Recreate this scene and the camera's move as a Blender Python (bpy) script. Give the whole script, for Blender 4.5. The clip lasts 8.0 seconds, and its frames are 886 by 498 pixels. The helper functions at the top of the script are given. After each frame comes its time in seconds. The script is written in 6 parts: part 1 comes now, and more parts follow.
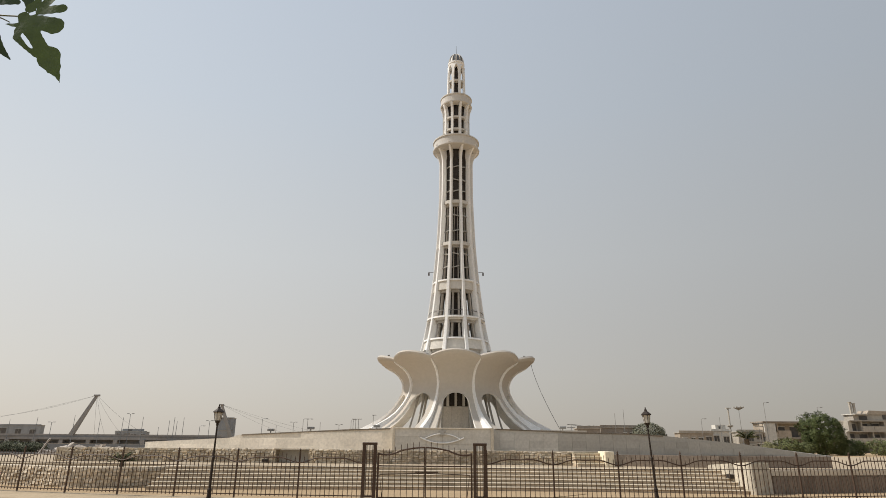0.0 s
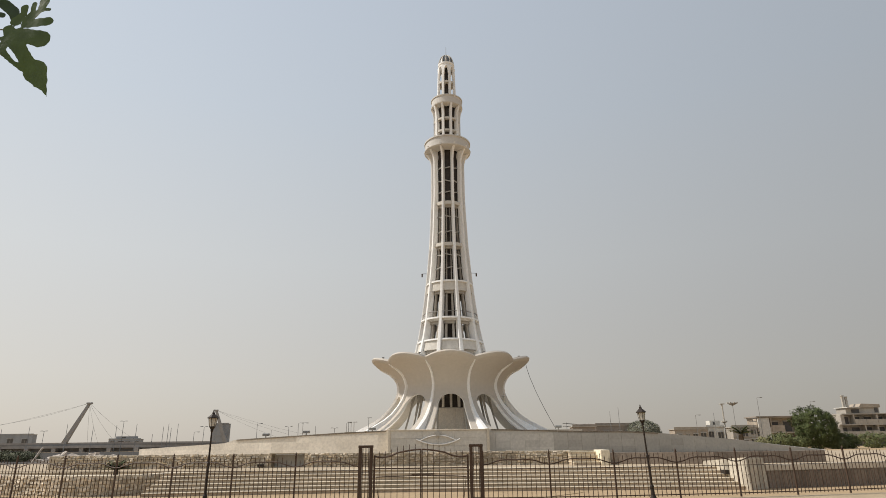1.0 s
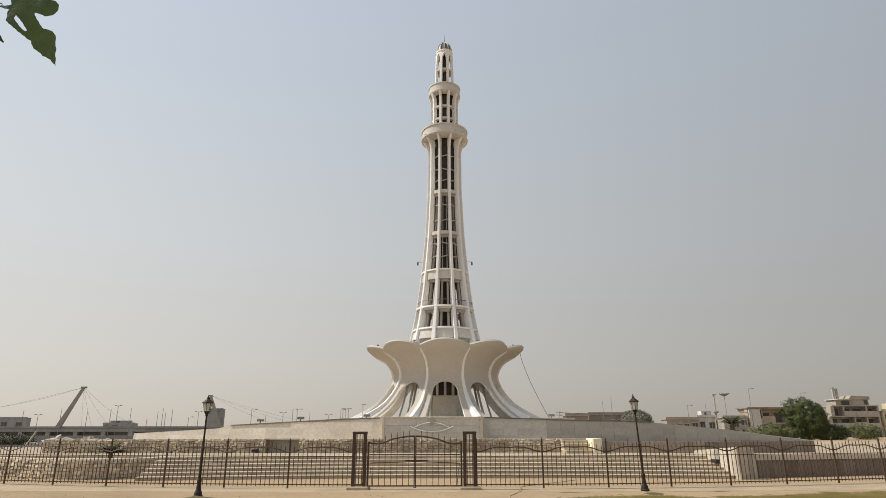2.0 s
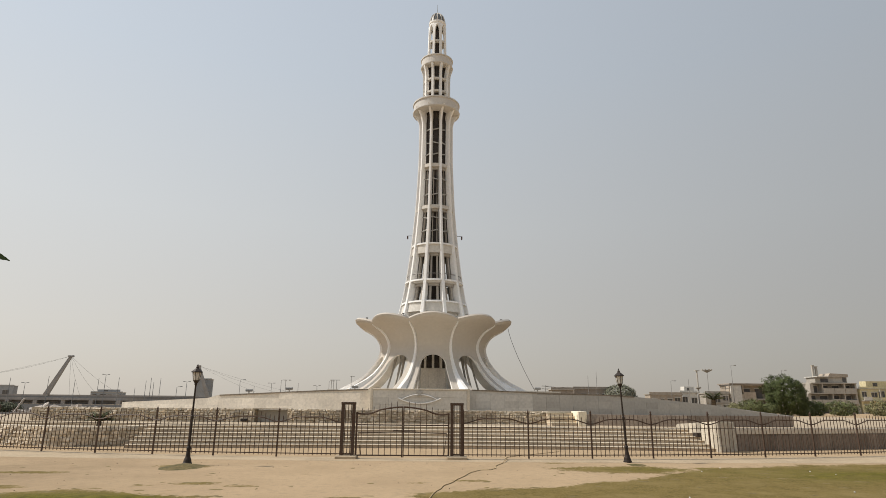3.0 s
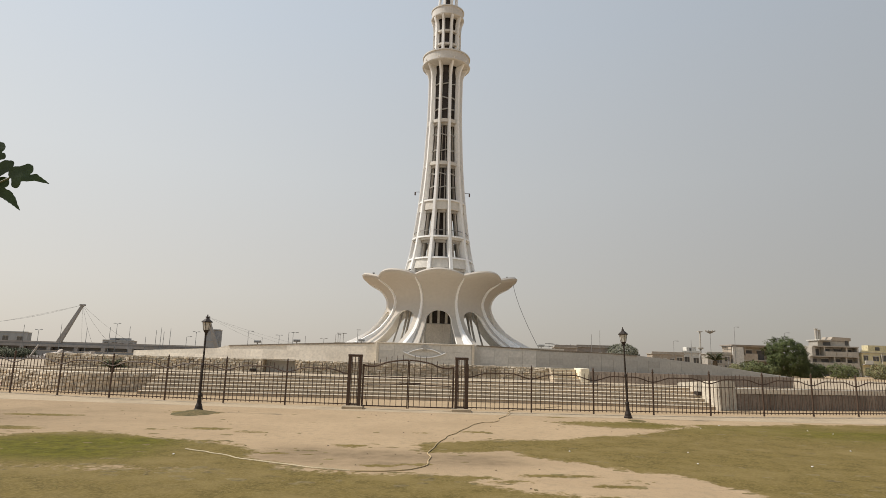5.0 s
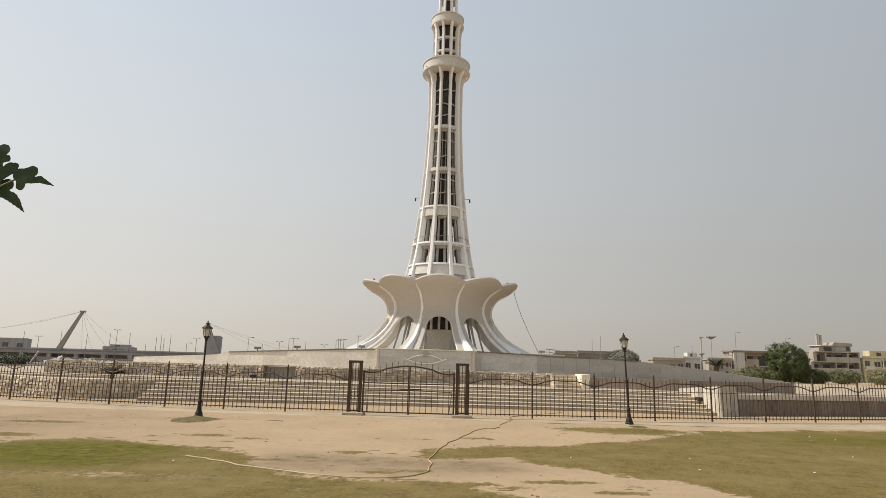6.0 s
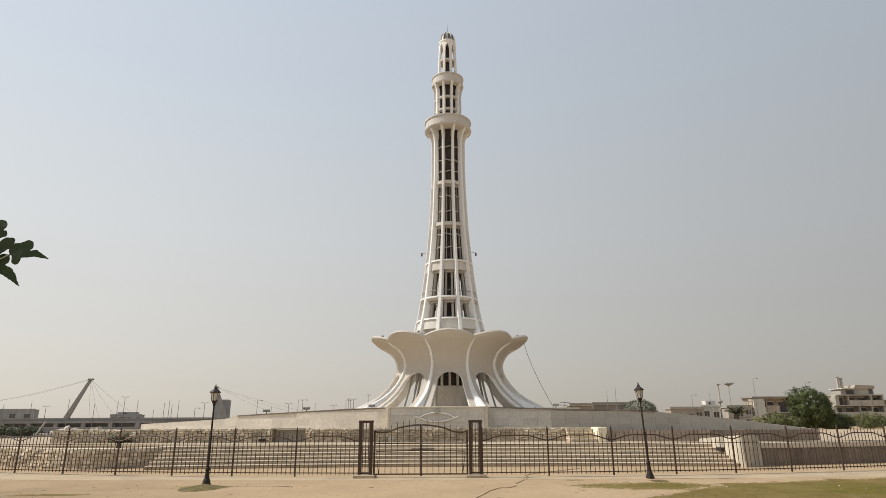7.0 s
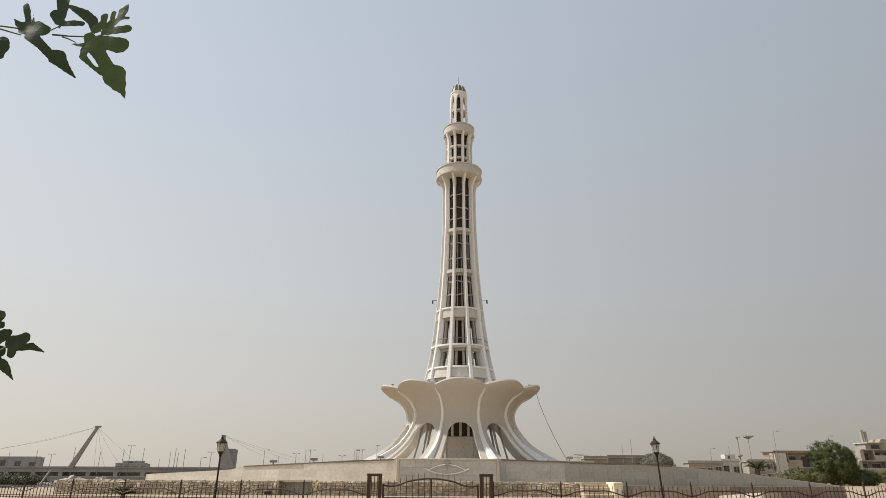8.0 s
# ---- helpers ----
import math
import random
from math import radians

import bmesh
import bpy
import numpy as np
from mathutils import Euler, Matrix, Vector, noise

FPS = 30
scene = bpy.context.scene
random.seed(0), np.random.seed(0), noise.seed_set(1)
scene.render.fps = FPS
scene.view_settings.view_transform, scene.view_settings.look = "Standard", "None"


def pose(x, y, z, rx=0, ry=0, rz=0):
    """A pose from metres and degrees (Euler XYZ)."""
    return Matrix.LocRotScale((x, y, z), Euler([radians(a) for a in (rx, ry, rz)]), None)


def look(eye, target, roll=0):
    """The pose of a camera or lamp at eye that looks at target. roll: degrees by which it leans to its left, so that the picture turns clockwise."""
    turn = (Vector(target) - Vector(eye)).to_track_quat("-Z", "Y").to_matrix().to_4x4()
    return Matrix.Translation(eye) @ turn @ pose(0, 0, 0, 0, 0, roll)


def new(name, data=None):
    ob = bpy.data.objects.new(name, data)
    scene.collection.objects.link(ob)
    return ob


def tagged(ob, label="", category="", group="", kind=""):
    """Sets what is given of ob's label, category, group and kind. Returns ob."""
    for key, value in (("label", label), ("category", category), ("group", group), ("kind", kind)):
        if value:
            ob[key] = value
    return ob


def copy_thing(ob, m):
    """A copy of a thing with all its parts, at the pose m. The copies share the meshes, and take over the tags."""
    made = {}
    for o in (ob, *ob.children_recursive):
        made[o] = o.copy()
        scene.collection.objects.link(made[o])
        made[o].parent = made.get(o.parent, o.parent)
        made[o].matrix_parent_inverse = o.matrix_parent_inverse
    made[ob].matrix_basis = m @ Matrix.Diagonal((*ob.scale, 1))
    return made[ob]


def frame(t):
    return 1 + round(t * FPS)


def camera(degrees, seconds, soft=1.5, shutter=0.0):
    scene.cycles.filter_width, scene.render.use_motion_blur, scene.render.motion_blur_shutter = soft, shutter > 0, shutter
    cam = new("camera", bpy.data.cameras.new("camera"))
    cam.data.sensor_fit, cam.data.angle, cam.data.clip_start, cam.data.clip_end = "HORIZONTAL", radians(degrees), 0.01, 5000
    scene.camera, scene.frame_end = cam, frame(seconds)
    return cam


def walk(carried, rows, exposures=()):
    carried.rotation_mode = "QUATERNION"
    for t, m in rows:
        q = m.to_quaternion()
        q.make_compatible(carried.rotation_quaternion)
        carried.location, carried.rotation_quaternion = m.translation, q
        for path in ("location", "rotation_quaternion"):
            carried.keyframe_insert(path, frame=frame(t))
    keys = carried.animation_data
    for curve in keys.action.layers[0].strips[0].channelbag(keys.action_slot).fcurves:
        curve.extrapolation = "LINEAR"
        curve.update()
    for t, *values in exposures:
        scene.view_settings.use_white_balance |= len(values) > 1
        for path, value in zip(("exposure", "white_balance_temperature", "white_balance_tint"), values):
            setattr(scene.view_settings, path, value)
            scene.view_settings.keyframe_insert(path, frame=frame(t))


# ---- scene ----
# ---- camera and walk ----
cam = camera(73.25, 8.0, soft=0.6)
EYE = 1.85
PATH = [
    (0.0, 0.047, 0.011, 107.916, -0.454, 1.195),
    (0.5, 0.045, 0.015, 109.622, 0.075, 0.183),
    (1.0, 0.046, 0.018, 108.023, 0.639, 0.826),
    (1.5, 0.044, 0.021, 107.654, 0.289, 1.195),
    (1.7, 0.041, 0.018, 107.578, 0.347, 0.420),
    (2.8, 0.017, -0.024, 104.542, -0.467, 0.214),
    (3.0, 0.009, -0.025, 104.464, -0.512, -0.966),
    (3.5, 0.002, -0.034, 104.237, -0.502, -2.452),
    (4.0, -0.006, -0.043, 104.357, -1.591, -2.404),
    (4.5, -0.013, -0.052, 101.598, -1.658, -1.631),
    (4.7, -0.015, -0.053, 100.625, -1.663, -1.132),
    (5.8, -0.019, -0.058, 100.136, -1.729, -0.012),
    (6.0, -0.020, -0.059, 100.894, -1.609, -0.501),
    (6.5, -0.025, -0.057, 101.847, -1.574, -0.158),
    (7.0, -0.004, -0.054, 106.086, 0.255, 0.654),
    (7.5, 0.008, -0.036, 106.356, 0.672, 0.481),
    (8.0, 0.003, -0.003, 110.594, -0.258, 1.597),
]
walk(cam, [(t, pose(x, 0, EYE + z, rx, ry, rz)) for t, x, z, rx, ry, rz in PATH], exposures=((0.0, 0.02), (1.7, 0.02), (2.9, 0.03), (3.7, 0.03), (4.5, 0.04), (5.8, 0.12), (6.6, 0.13), (7.2, 0.07), (7.6, 0.03), (8.0, 0.02)))

# ---- daylight: hazy sky and a veiled sun ----
SUN_ELEV, SUN_AZ = radians(48), radians(-86)
world = bpy.data.worlds.new("world")
scene.world = world
world.use_nodes = True
wn, wl = world.node_tree.nodes, world.node_tree.links
sky = wn.new("ShaderNodeTexSky")
sky.sky_type, sky.sun_disc = "NISHITA", False
sky.sun_elevation, sky.sun_rotation = SUN_ELEV, SUN_AZ
sky.air_density, sky.dust_density, sky.ozone_density, sky.altitude = 1.0, 2.0, 1.0, 200
bg = wn["Background"]
bg.inputs["Strength"].default_value = 1.0
# thick haze over the whole sky: paler and warmer low down, brighter towards the sun
coord, split, dot = wn.new("ShaderNodeTexCoord"), wn.new("ShaderNodeSeparateXYZ"), wn.new("ShaderNodeVectorMath")
haze, side, glow, dim, veil = wn.new("ShaderNodeValToRGB"), wn.new("ShaderNodeMapRange"), wn.new("ShaderNodeMix"), wn.new("ShaderNodeMix"), wn.new("ShaderNodeMix")
wl.new(coord.outputs["Generated"], split.inputs[0])
wl.new(split.outputs["Z"], haze.inputs["Fac"])
ramp = haze.color_ramp
for pos, col in ((0.0, (0.60, 0.55, 0.485)), (0.10, (0.615, 0.582, 0.53)), (0.28, (0.58, 0.588, 0.578)), (0.50, (0.495, 0.538, 0.582)), (1.0, (0.36, 0.42, 0.52))):
    e = ramp.elements[0] if pos == 0.0 else ramp.elements[-1] if pos == 1.0 else ramp.elements.new(pos)
    e.position, e.color = pos, (*col, 1)
dot.operation = "DOT_PRODUCT"
wl.new(coord.outputs["Generated"], dot.inputs[0])
dot.inputs[1].default_value = (math.sin(SUN_AZ) * math.cos(SUN_ELEV), math.cos(SUN_AZ) * math.cos(SUN_ELEV), math.sin(SUN_ELEV))
for k, v in (("From Min", -0.3), ("From Max", 1.0), ("To Min", 0.66), ("To Max", 1.46)):
    side.inputs[k].default_value = v
wl.new(dot.outputs["Value"], side.inputs["Value"])
for mix_node, kind in ((glow, "MULTIPLY"), (dim, "MULTIPLY"), (veil, "MIX")):
    mix_node.data_type, mix_node.blend_type, mix_node.clamp_result = "RGBA", kind, False
glow.inputs["Factor"].default_value = dim.inputs["Factor"].default_value = 1.0
wl.new(haze.outputs["Color"], glow.inputs["A"])
wl.new(side.outputs[0], glow.inputs["B"])
dim.inputs["B"].default_value = (0.08, 0.08, 0.08, 1)
wl.new(sky.outputs[0], dim.inputs["A"])
veil.inputs["Factor"].default_value = 0.85
wl.new(dim.outputs["Result"], veil.inputs["A"])
wl.new(glow.outputs["Result"], veil.inputs["B"])
wl.new(veil.outputs["Result"], bg.inputs["Color"])
lamp = bpy.data.lights.new("sun", "SUN")
lamp.energy, lamp.angle, lamp.color = 3.8, radians(3.0), (1.0, 0.93, 0.84)
sun = new("sun", lamp)
sun.matrix_world = look((-60, 20, 60), (-60 - math.sin(SUN_AZ) * math.cos(SUN_ELEV), 20 - math.cos(SUN_AZ) * math.cos(SUN_ELEV), 60 - math.sin(SUN_ELEV)))

# ---- materials ----
def material(name, base, rough=0.8, metal=0.0, var=0.12, scale=1.5, fine=25.0, bump=0.15, dist=0.02, tint=None, rand=0.0, streak=0.0, spec=0.3, island=False):
    """A surface with two scales of colour variation and a fine relief, in object-independent metres."""
    m = bpy.data.materials.new(name)
    m.use_nodes = True
    n, l = m.node_tree.nodes, m.node_tree.links
    b = n["Principled BSDF"]
    b.inputs["Roughness"].default_value, b.inputs["Metallic"].default_value = rough, metal
    b.inputs["Specular IOR Level"].default_value = spec
    geo = n.new("ShaderNodeNewGeometry")
    big, small = n.new("ShaderNodeTexNoise"), n.new("ShaderNodeTexNoise")
    big.inputs["Scale"].default_value, big.inputs["Detail"].default_value = scale, 5
    small.inputs["Scale"].default_value, small.inputs["Detail"].default_value = fine, 4
    vec = geo.outputs["Position"]
    if streak:
        mp = n.new("ShaderNodeMapping")
        mp.inputs["Scale"].default_value = (1, 1, streak)
        l.new(vec, mp.inputs["Vector"])
        l.new(mp.outputs[0], big.inputs["Vector"])
    else:
        l.new(vec, big.inputs["Vector"])
    l.new(vec, small.inputs["Vector"])
    mix = n.new("ShaderNodeMix")
    mix.data_type = "RGBA"
    t = tint or tuple(c * 0.55 for c in base)
    mix.inputs["A"].default_value, mix.inputs["B"].default_value = (*base, 1), (*t, 1)
    ramp = n.new("ShaderNodeMapRange")
    ramp.inputs["From Min"].default_value, ramp.inputs["From Max"].default_value = 0.42, 0.72
    ramp.inputs["To Max"].default_value = min(1.0, var * 4)
    l.new(big.outputs["Fac"], ramp.inputs["Value"])
    l.new(ramp.outputs[0], mix.inputs["Factor"])
    hsv = n.new("ShaderNodeHueSaturation")
    val = n.new("ShaderNodeMapRange")
    val.inputs["From Min"].default_value, val.inputs["From Max"].default_value = 0.3, 0.7
    val.inputs["To Min"].default_value, val.inputs["To Max"].default_value = 1 - var, 1 + var
    l.new(small.outputs["Fac"], val.inputs["Value"])
    out = val.outputs[0]
    if rand:
        info, rr, mul = n.new("ShaderNodeObjectInfo"), n.new("ShaderNodeMapRange"), n.new("ShaderNodeMath")
        rr.inputs["To Min"].default_value, rr.inputs["To Max"].default_value = 1 - rand, 1 + rand
        mul.operation = "MULTIPLY"
        l.new(geo.outputs["Random Per Island"] if island else info.outputs["Random"], rr.inputs["Value"])
        l.new(out, mul.inputs[0])
        l.new(rr.outputs[0], mul.inputs[1])
        out = mul.outputs[0]
    l.new(out, hsv.inputs["Value"])
    l.new(mix.outputs["Result"], hsv.inputs["Color"])
    l.new(hsv.outputs[0], b.inputs["Base Color"])
    bp = n.new("ShaderNodeBump")
    bp.inputs["Strength"].default_value, bp.inputs["Distance"].default_value = bump, dist
    l.new(small.outputs["Fac"], bp.inputs["Height"])
    l.new(bp.outputs[0], b.inputs["Normal"])
    return m


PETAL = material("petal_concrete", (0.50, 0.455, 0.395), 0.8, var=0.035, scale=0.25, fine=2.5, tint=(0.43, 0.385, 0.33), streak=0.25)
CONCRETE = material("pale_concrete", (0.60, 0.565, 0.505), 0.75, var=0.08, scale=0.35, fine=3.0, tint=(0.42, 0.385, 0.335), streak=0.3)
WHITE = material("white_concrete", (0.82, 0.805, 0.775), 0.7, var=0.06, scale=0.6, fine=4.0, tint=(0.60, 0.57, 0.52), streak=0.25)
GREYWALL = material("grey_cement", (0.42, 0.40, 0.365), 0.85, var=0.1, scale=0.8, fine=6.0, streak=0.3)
DARKGLASS = material("dark_window", (0.045, 0.035, 0.028), 0.6, var=0.35, scale=1.0, fine=4.0, bump=0.02)
PLAT = material("platform_stone", (0.56, 0.53, 0.475), 0.85, var=0.1, scale=0.4, fine=5.0, tint=(0.46, 0.41, 0.34), streak=0.6, rand=0.07)
RUBBLE = material("rubble_stone", (0.68, 0.59, 0.46), 0.9, var=0.25, scale=2.5, fine=9.0, bump=0.8, rand=0.17)
RUBBLE_FAR = material("rubble_stone_far", (0.68, 0.59, 0.46), 0.9, var=0.25, scale=2.5, fine=9.0, bump=0.8, rand=0.17, island=True)
WALLSTONE = material("brown_wall_stone", (0.55, 0.47, 0.365), 0.9, var=0.25, scale=2.5, fine=9.0, bump=0.8, rand=0.2)
MORTAR = material("mortar", (0.46, 0.39, 0.29), 0.95, var=0.15, scale=2.0, fine=12.0)
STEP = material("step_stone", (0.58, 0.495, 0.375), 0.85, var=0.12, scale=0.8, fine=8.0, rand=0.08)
CAP = material("pale_coping", (0.64, 0.57, 0.46), 0.8, var=0.1, scale=0.8, fine=8.0, rand=0.05)
IRON = material("brown_painted_iron", (0.075, 0.047, 0.032), 0.6, 0.0, var=0.3, scale=4.0, fine=30.0, tint=(0.07, 0.04, 0.025))
LAMPIRON = material("black_painted_iron", (0.034, 0.023, 0.016), 0.6, 0.0, var=0.3, scale=5.0, fine=30.0)
METAL = material("dull_metal", (0.16, 0.165, 0.165), 0.5, 0.4, var=0.15)
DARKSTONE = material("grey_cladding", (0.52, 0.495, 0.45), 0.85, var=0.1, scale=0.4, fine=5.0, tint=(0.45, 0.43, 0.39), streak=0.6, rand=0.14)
# Darker cladding of the east wing; its turn from the sun deepens the tone.
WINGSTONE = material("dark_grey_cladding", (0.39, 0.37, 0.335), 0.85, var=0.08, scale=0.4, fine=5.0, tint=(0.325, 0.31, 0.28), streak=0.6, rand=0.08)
# West wall stone, made paler to hold the sun from the left.
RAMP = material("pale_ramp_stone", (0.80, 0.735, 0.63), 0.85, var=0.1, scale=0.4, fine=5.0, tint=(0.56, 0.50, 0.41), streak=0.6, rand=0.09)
# Step stone darkened for risers: their shade is put into the colour.
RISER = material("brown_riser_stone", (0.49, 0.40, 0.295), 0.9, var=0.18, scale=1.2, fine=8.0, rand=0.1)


def part(name, bm, mat, parent=None, label="", smooth=False, m=None):
    """Links a bmesh as one mesh object, under a thing or a part if given."""
    bmesh.ops.recalc_face_normals(bm, faces=bm.faces)
    data = bpy.data.meshes.new(name)
    bm.to_mesh(data)
    bm.free()
    data.materials.append(mat)
    if smooth:
        for p in data.polygons:
            p.use_smooth = True
        data.set_sharp_from_angle(angle=radians(38))
    ob = new(name, data)
    if parent is not None:
        ob.parent = parent
    if m is not None:
        ob.matrix_basis = m
    if label:
        tagged(ob, label)
    return ob


def share(ob, m, parent=None):
    """One more object on the same mesh."""
    o = new(ob.name.split(".")[0], ob.data)
    o.parent = parent or ob.parent
    o.matrix_basis = m
    if "label" in ob:
        o["label"] = ob["label"]
    return o


def box(bm, x0, x1, y0, y1, z0, z1, m=None):
    vs = [bm.verts.new((x, y, z)) for x in (x0, x1) for y in (y0, y1) for z in (z0, z1)]
    if m is not None:
        for v in vs:
            v.co = m @ v.co
    for f in ((0, 1, 3, 2), (4, 6, 7, 5), (0, 4, 5, 1), (2, 3, 7, 6), (0, 2, 6, 4), (1, 5, 7, 3)):
        bm.faces.new([vs[i] for i in f])
    return vs


def boxed(*args, bevel=0.0, m=None):
    bm = bmesh.new()
    box(bm, *args, m=m)
    if bevel:
        bmesh.ops.bevel(bm, geom=bm.edges[:], offset=bevel, segments=1, affect="EDGES")
    return bm


def lathe(bm, rz, n=32, a0=0.0, a1=2 * math.pi):
    """Turns a line of (radius, height) round the z axis."""
    full = abs(a1 - a0 - 2 * math.pi) < 1e-6
    cols = n if full else n + 1
    rows = [[bm.verts.new((r * math.sin(a0 + (a1 - a0) * i / n), -r * math.cos(a0 + (a1 - a0) * i / n), z)) for i in range(cols)] for r, z in rz]
    for a, b in zip(rows, rows[1:]):
        for i in range(n):
            j = (i + 1) % cols
            try:
                bm.faces.new((a[i], a[j], b[j], b[i]))
            except ValueError:
                pass
    bmesh.ops.remove_doubles(bm, verts=bm.verts, dist=1e-5)
    return bm


def tube(bm, pts, r, n=6, taper=1.0):
    """A round bar along points; it narrows to taper times its radius."""
    pts = [Vector(p) for p in pts]
    rows = []
    for i, p in enumerate(pts):
        d = (pts[min(i + 1, len(pts) - 1)] - pts[max(i - 1, 0)]).normalized()
        a = d.cross(Vector((0, 0, 1)) if abs(d.z) < 0.9 else Vector((1, 0, 0))).normalized()
        b = d.cross(a)
        rr = r * (1 + (taper - 1) * i / (len(pts) - 1))
        rows.append([bm.verts.new(p + a * rr * math.cos(2 * math.pi * k / n) + b * rr * math.sin(2 * math.pi * k / n)) for k in range(n)])
    for a, b in zip(rows, rows[1:]):
        for k in range(n):
            bm.faces.new((a[k], a[(k + 1) % n], b[(k + 1) % n], b[k]))
    bm.faces.new(rows[0])
    bm.faces.new(rows[-1])
    return bm


def interp(x, xs, ys):
    return float(np.interp(x, xs, ys))


def thing(name, label, category, at=(0, 0, 0), rz=0, group="", kind=""):
    ob = new(name)
    ob.matrix_basis = pose(*at, 0, 0, rz)
    return tagged(ob, label, category, group, kind)
# ---- ground ----
def axis(near, far, step):
    a = list(np.arange(-near, near + step / 2, step))
    out, v, s = [], near, step
    while v < far:
        s *= 1.5
        v += s
        out.append(v)
    return [-v for v in reversed(out)] + a + out


PATCHES = ((-10.5, 16.6, 1.2, 0.35), (-9.4, 13.8, 0.9, 0.35), (-5.37, 14.63, 0.75, 0.2), (-4.29, 14.34, 0.55, 0.22), (-5.5, 13.4, 0.35, 0.14), (-1.75, 12.65, 0.5, 0.2), (-0.3, 15.05, 0.35, 0.12), (-0.9, 10.55, 0.4, 0.14), (-0.25, 10.72, 0.3, 0.15), (0.94, 15.5, 0.55, 0.25), (0.5, 9.8, 0.55, 0.16), (2.0, 10.0, 0.7, 0.16), (2.7, 9.3, 0.5, 0.14), (3.1, 9.65, 0.4, 0.12), (1.2, 9.4, 0.45, 0.12), (4.0, 19.9, 0.9, 0.16), (5.7, 18.4, 2.4, 1.1), (-7.2, 18.35, 1.1, 0.6), (-2.6, 11.9, 0.5, 0.14), (-3.0, 11.5, 0.35, 0.1), (-6.4, 14.3, 0.25, 0.08))
TURF_WEST = ((-14, 12.6), (-8.9, 12.7), (-8.4, 13.35), (-7.3, 13.7), (-6.2, 13.25), (-5.7, 12.9), (-5.0, 12.85), (-3.9, 12.6), (-3.5, 12.0), (-3.3, 11.1), (-2.5, 10.4), (-2.0, 10.1), (-1.1, 9.9), (-0.1, 10.05), (0.3, 9.6), (0.9, 9.0), (3.0, 8.2))
TURF_TOP = ((0.1, 13.5), (2.0, 14.4), (3.3, 15.0), (4.8, 15.7), (5.8, 16.8), (6.9, 17.7), (8.0, 18.8), (11.0, 19.8), (15.3, 20.9), (22, 22))
TURF_LOW = ((0.0, 12.0), (1.5, 12.6), (1.9, 11.75), (2.7, 11.4), (3.0, 10.7), (3.9, 10.4), (4.3, 9.8), (4.5, 9.2), (5.2, 8.0))


def along(x, line):
    return interp(x, [p[0] for p in line], [p[1] for p in line])


def grass_at(x, y):
    """How thick the turf grows: 0 bare sand, 1 full."""
    n = noise.noise((x * 0.55, y * 0.8, 3.1)) * 0.5 + noise.noise((x * 1.7, y * 2.4, 7.7)) * 0.5
    g = min(1.0, (along(x, TURF_WEST) - y) * 1.4 + 0.35 + n * 0.75) if x < 4.5 else 0.0
    g = max(g, min(1.0, min((x + 0.3) * 1.2, along(x, TURF_TOP) - y, (y - along(x, TURF_LOW)) * 1.3) * 1.2 + 0.3 + n * 0.85))
    for cx, cy, rx, ry in PATCHES:
        d = ((x - cx) / rx) ** 2 + ((y - cy) / ry) ** 2
        if d < 4:
            g = max(g, min(0.9, (1.15 - d) * 0.9 + n * 0.7))
    g -= 0.8 * math.exp(-((x + 5.4) / 2.4) ** 2 - ((y - 9.6) / 0.36) ** 2) * (0.8 + 0.9 * n)
    return max(0.0, g) if y < 20.1 + 0.0028 * x * x else 0.0


def green_at(x, y):
    """Where the turf is watered and green rather than dry."""
    g = 1.25 * math.exp(-((x + 7.0) / 1.9) ** 4 - ((y - 11.6) / 1.35) ** 4) + 0.75 * math.exp(-((x - 12.0) / 3.4) ** 2 - ((y - 17.4) / 1.5) ** 2) + 0.45 * math.exp(-((x - 6.3) / 1.8) ** 2 - ((y - 18.6) / 0.8) ** 2)
    return min(1.0, g * (1 + 0.6 * noise.noise((x * 0.9, y * 1.3, 1.3))))


def damp_at(x, y):
    """Where the bare earth is darker and trodden."""
    d = math.exp(-((x + 1.7) / 1.7) ** 4 - ((y - 11.3) / 1.1) ** 4) + math.exp(-((x - 0.7) / 1.3) ** 2 - ((y - 11.4) / 0.8) ** 2) + 0.7 * math.exp(-((x + 12.0) / 4.5) ** 2 - ((y - 16.0) / 4.5) ** 2) + 0.9 * math.exp(-((x + 5.2) / 3.0) ** 2 - ((y - 9.0) / 0.8) ** 2)
    return min(1.0, d * (1 + 0.7 * noise.noise((x * 0.8, y * 1.6, 5.3))))


def ground_z(x, y):
    """The lie of the land: low swells that level out at the fence."""
    k = min(1.0, max(0.0, (y - 18.9 - 0.0028 * x * x) / 0.9))
    return (0.025 * noise.noise((x * 0.35, y * 0.35, 0.5)) - 0.02) * (1 - k) - 0.004 * k


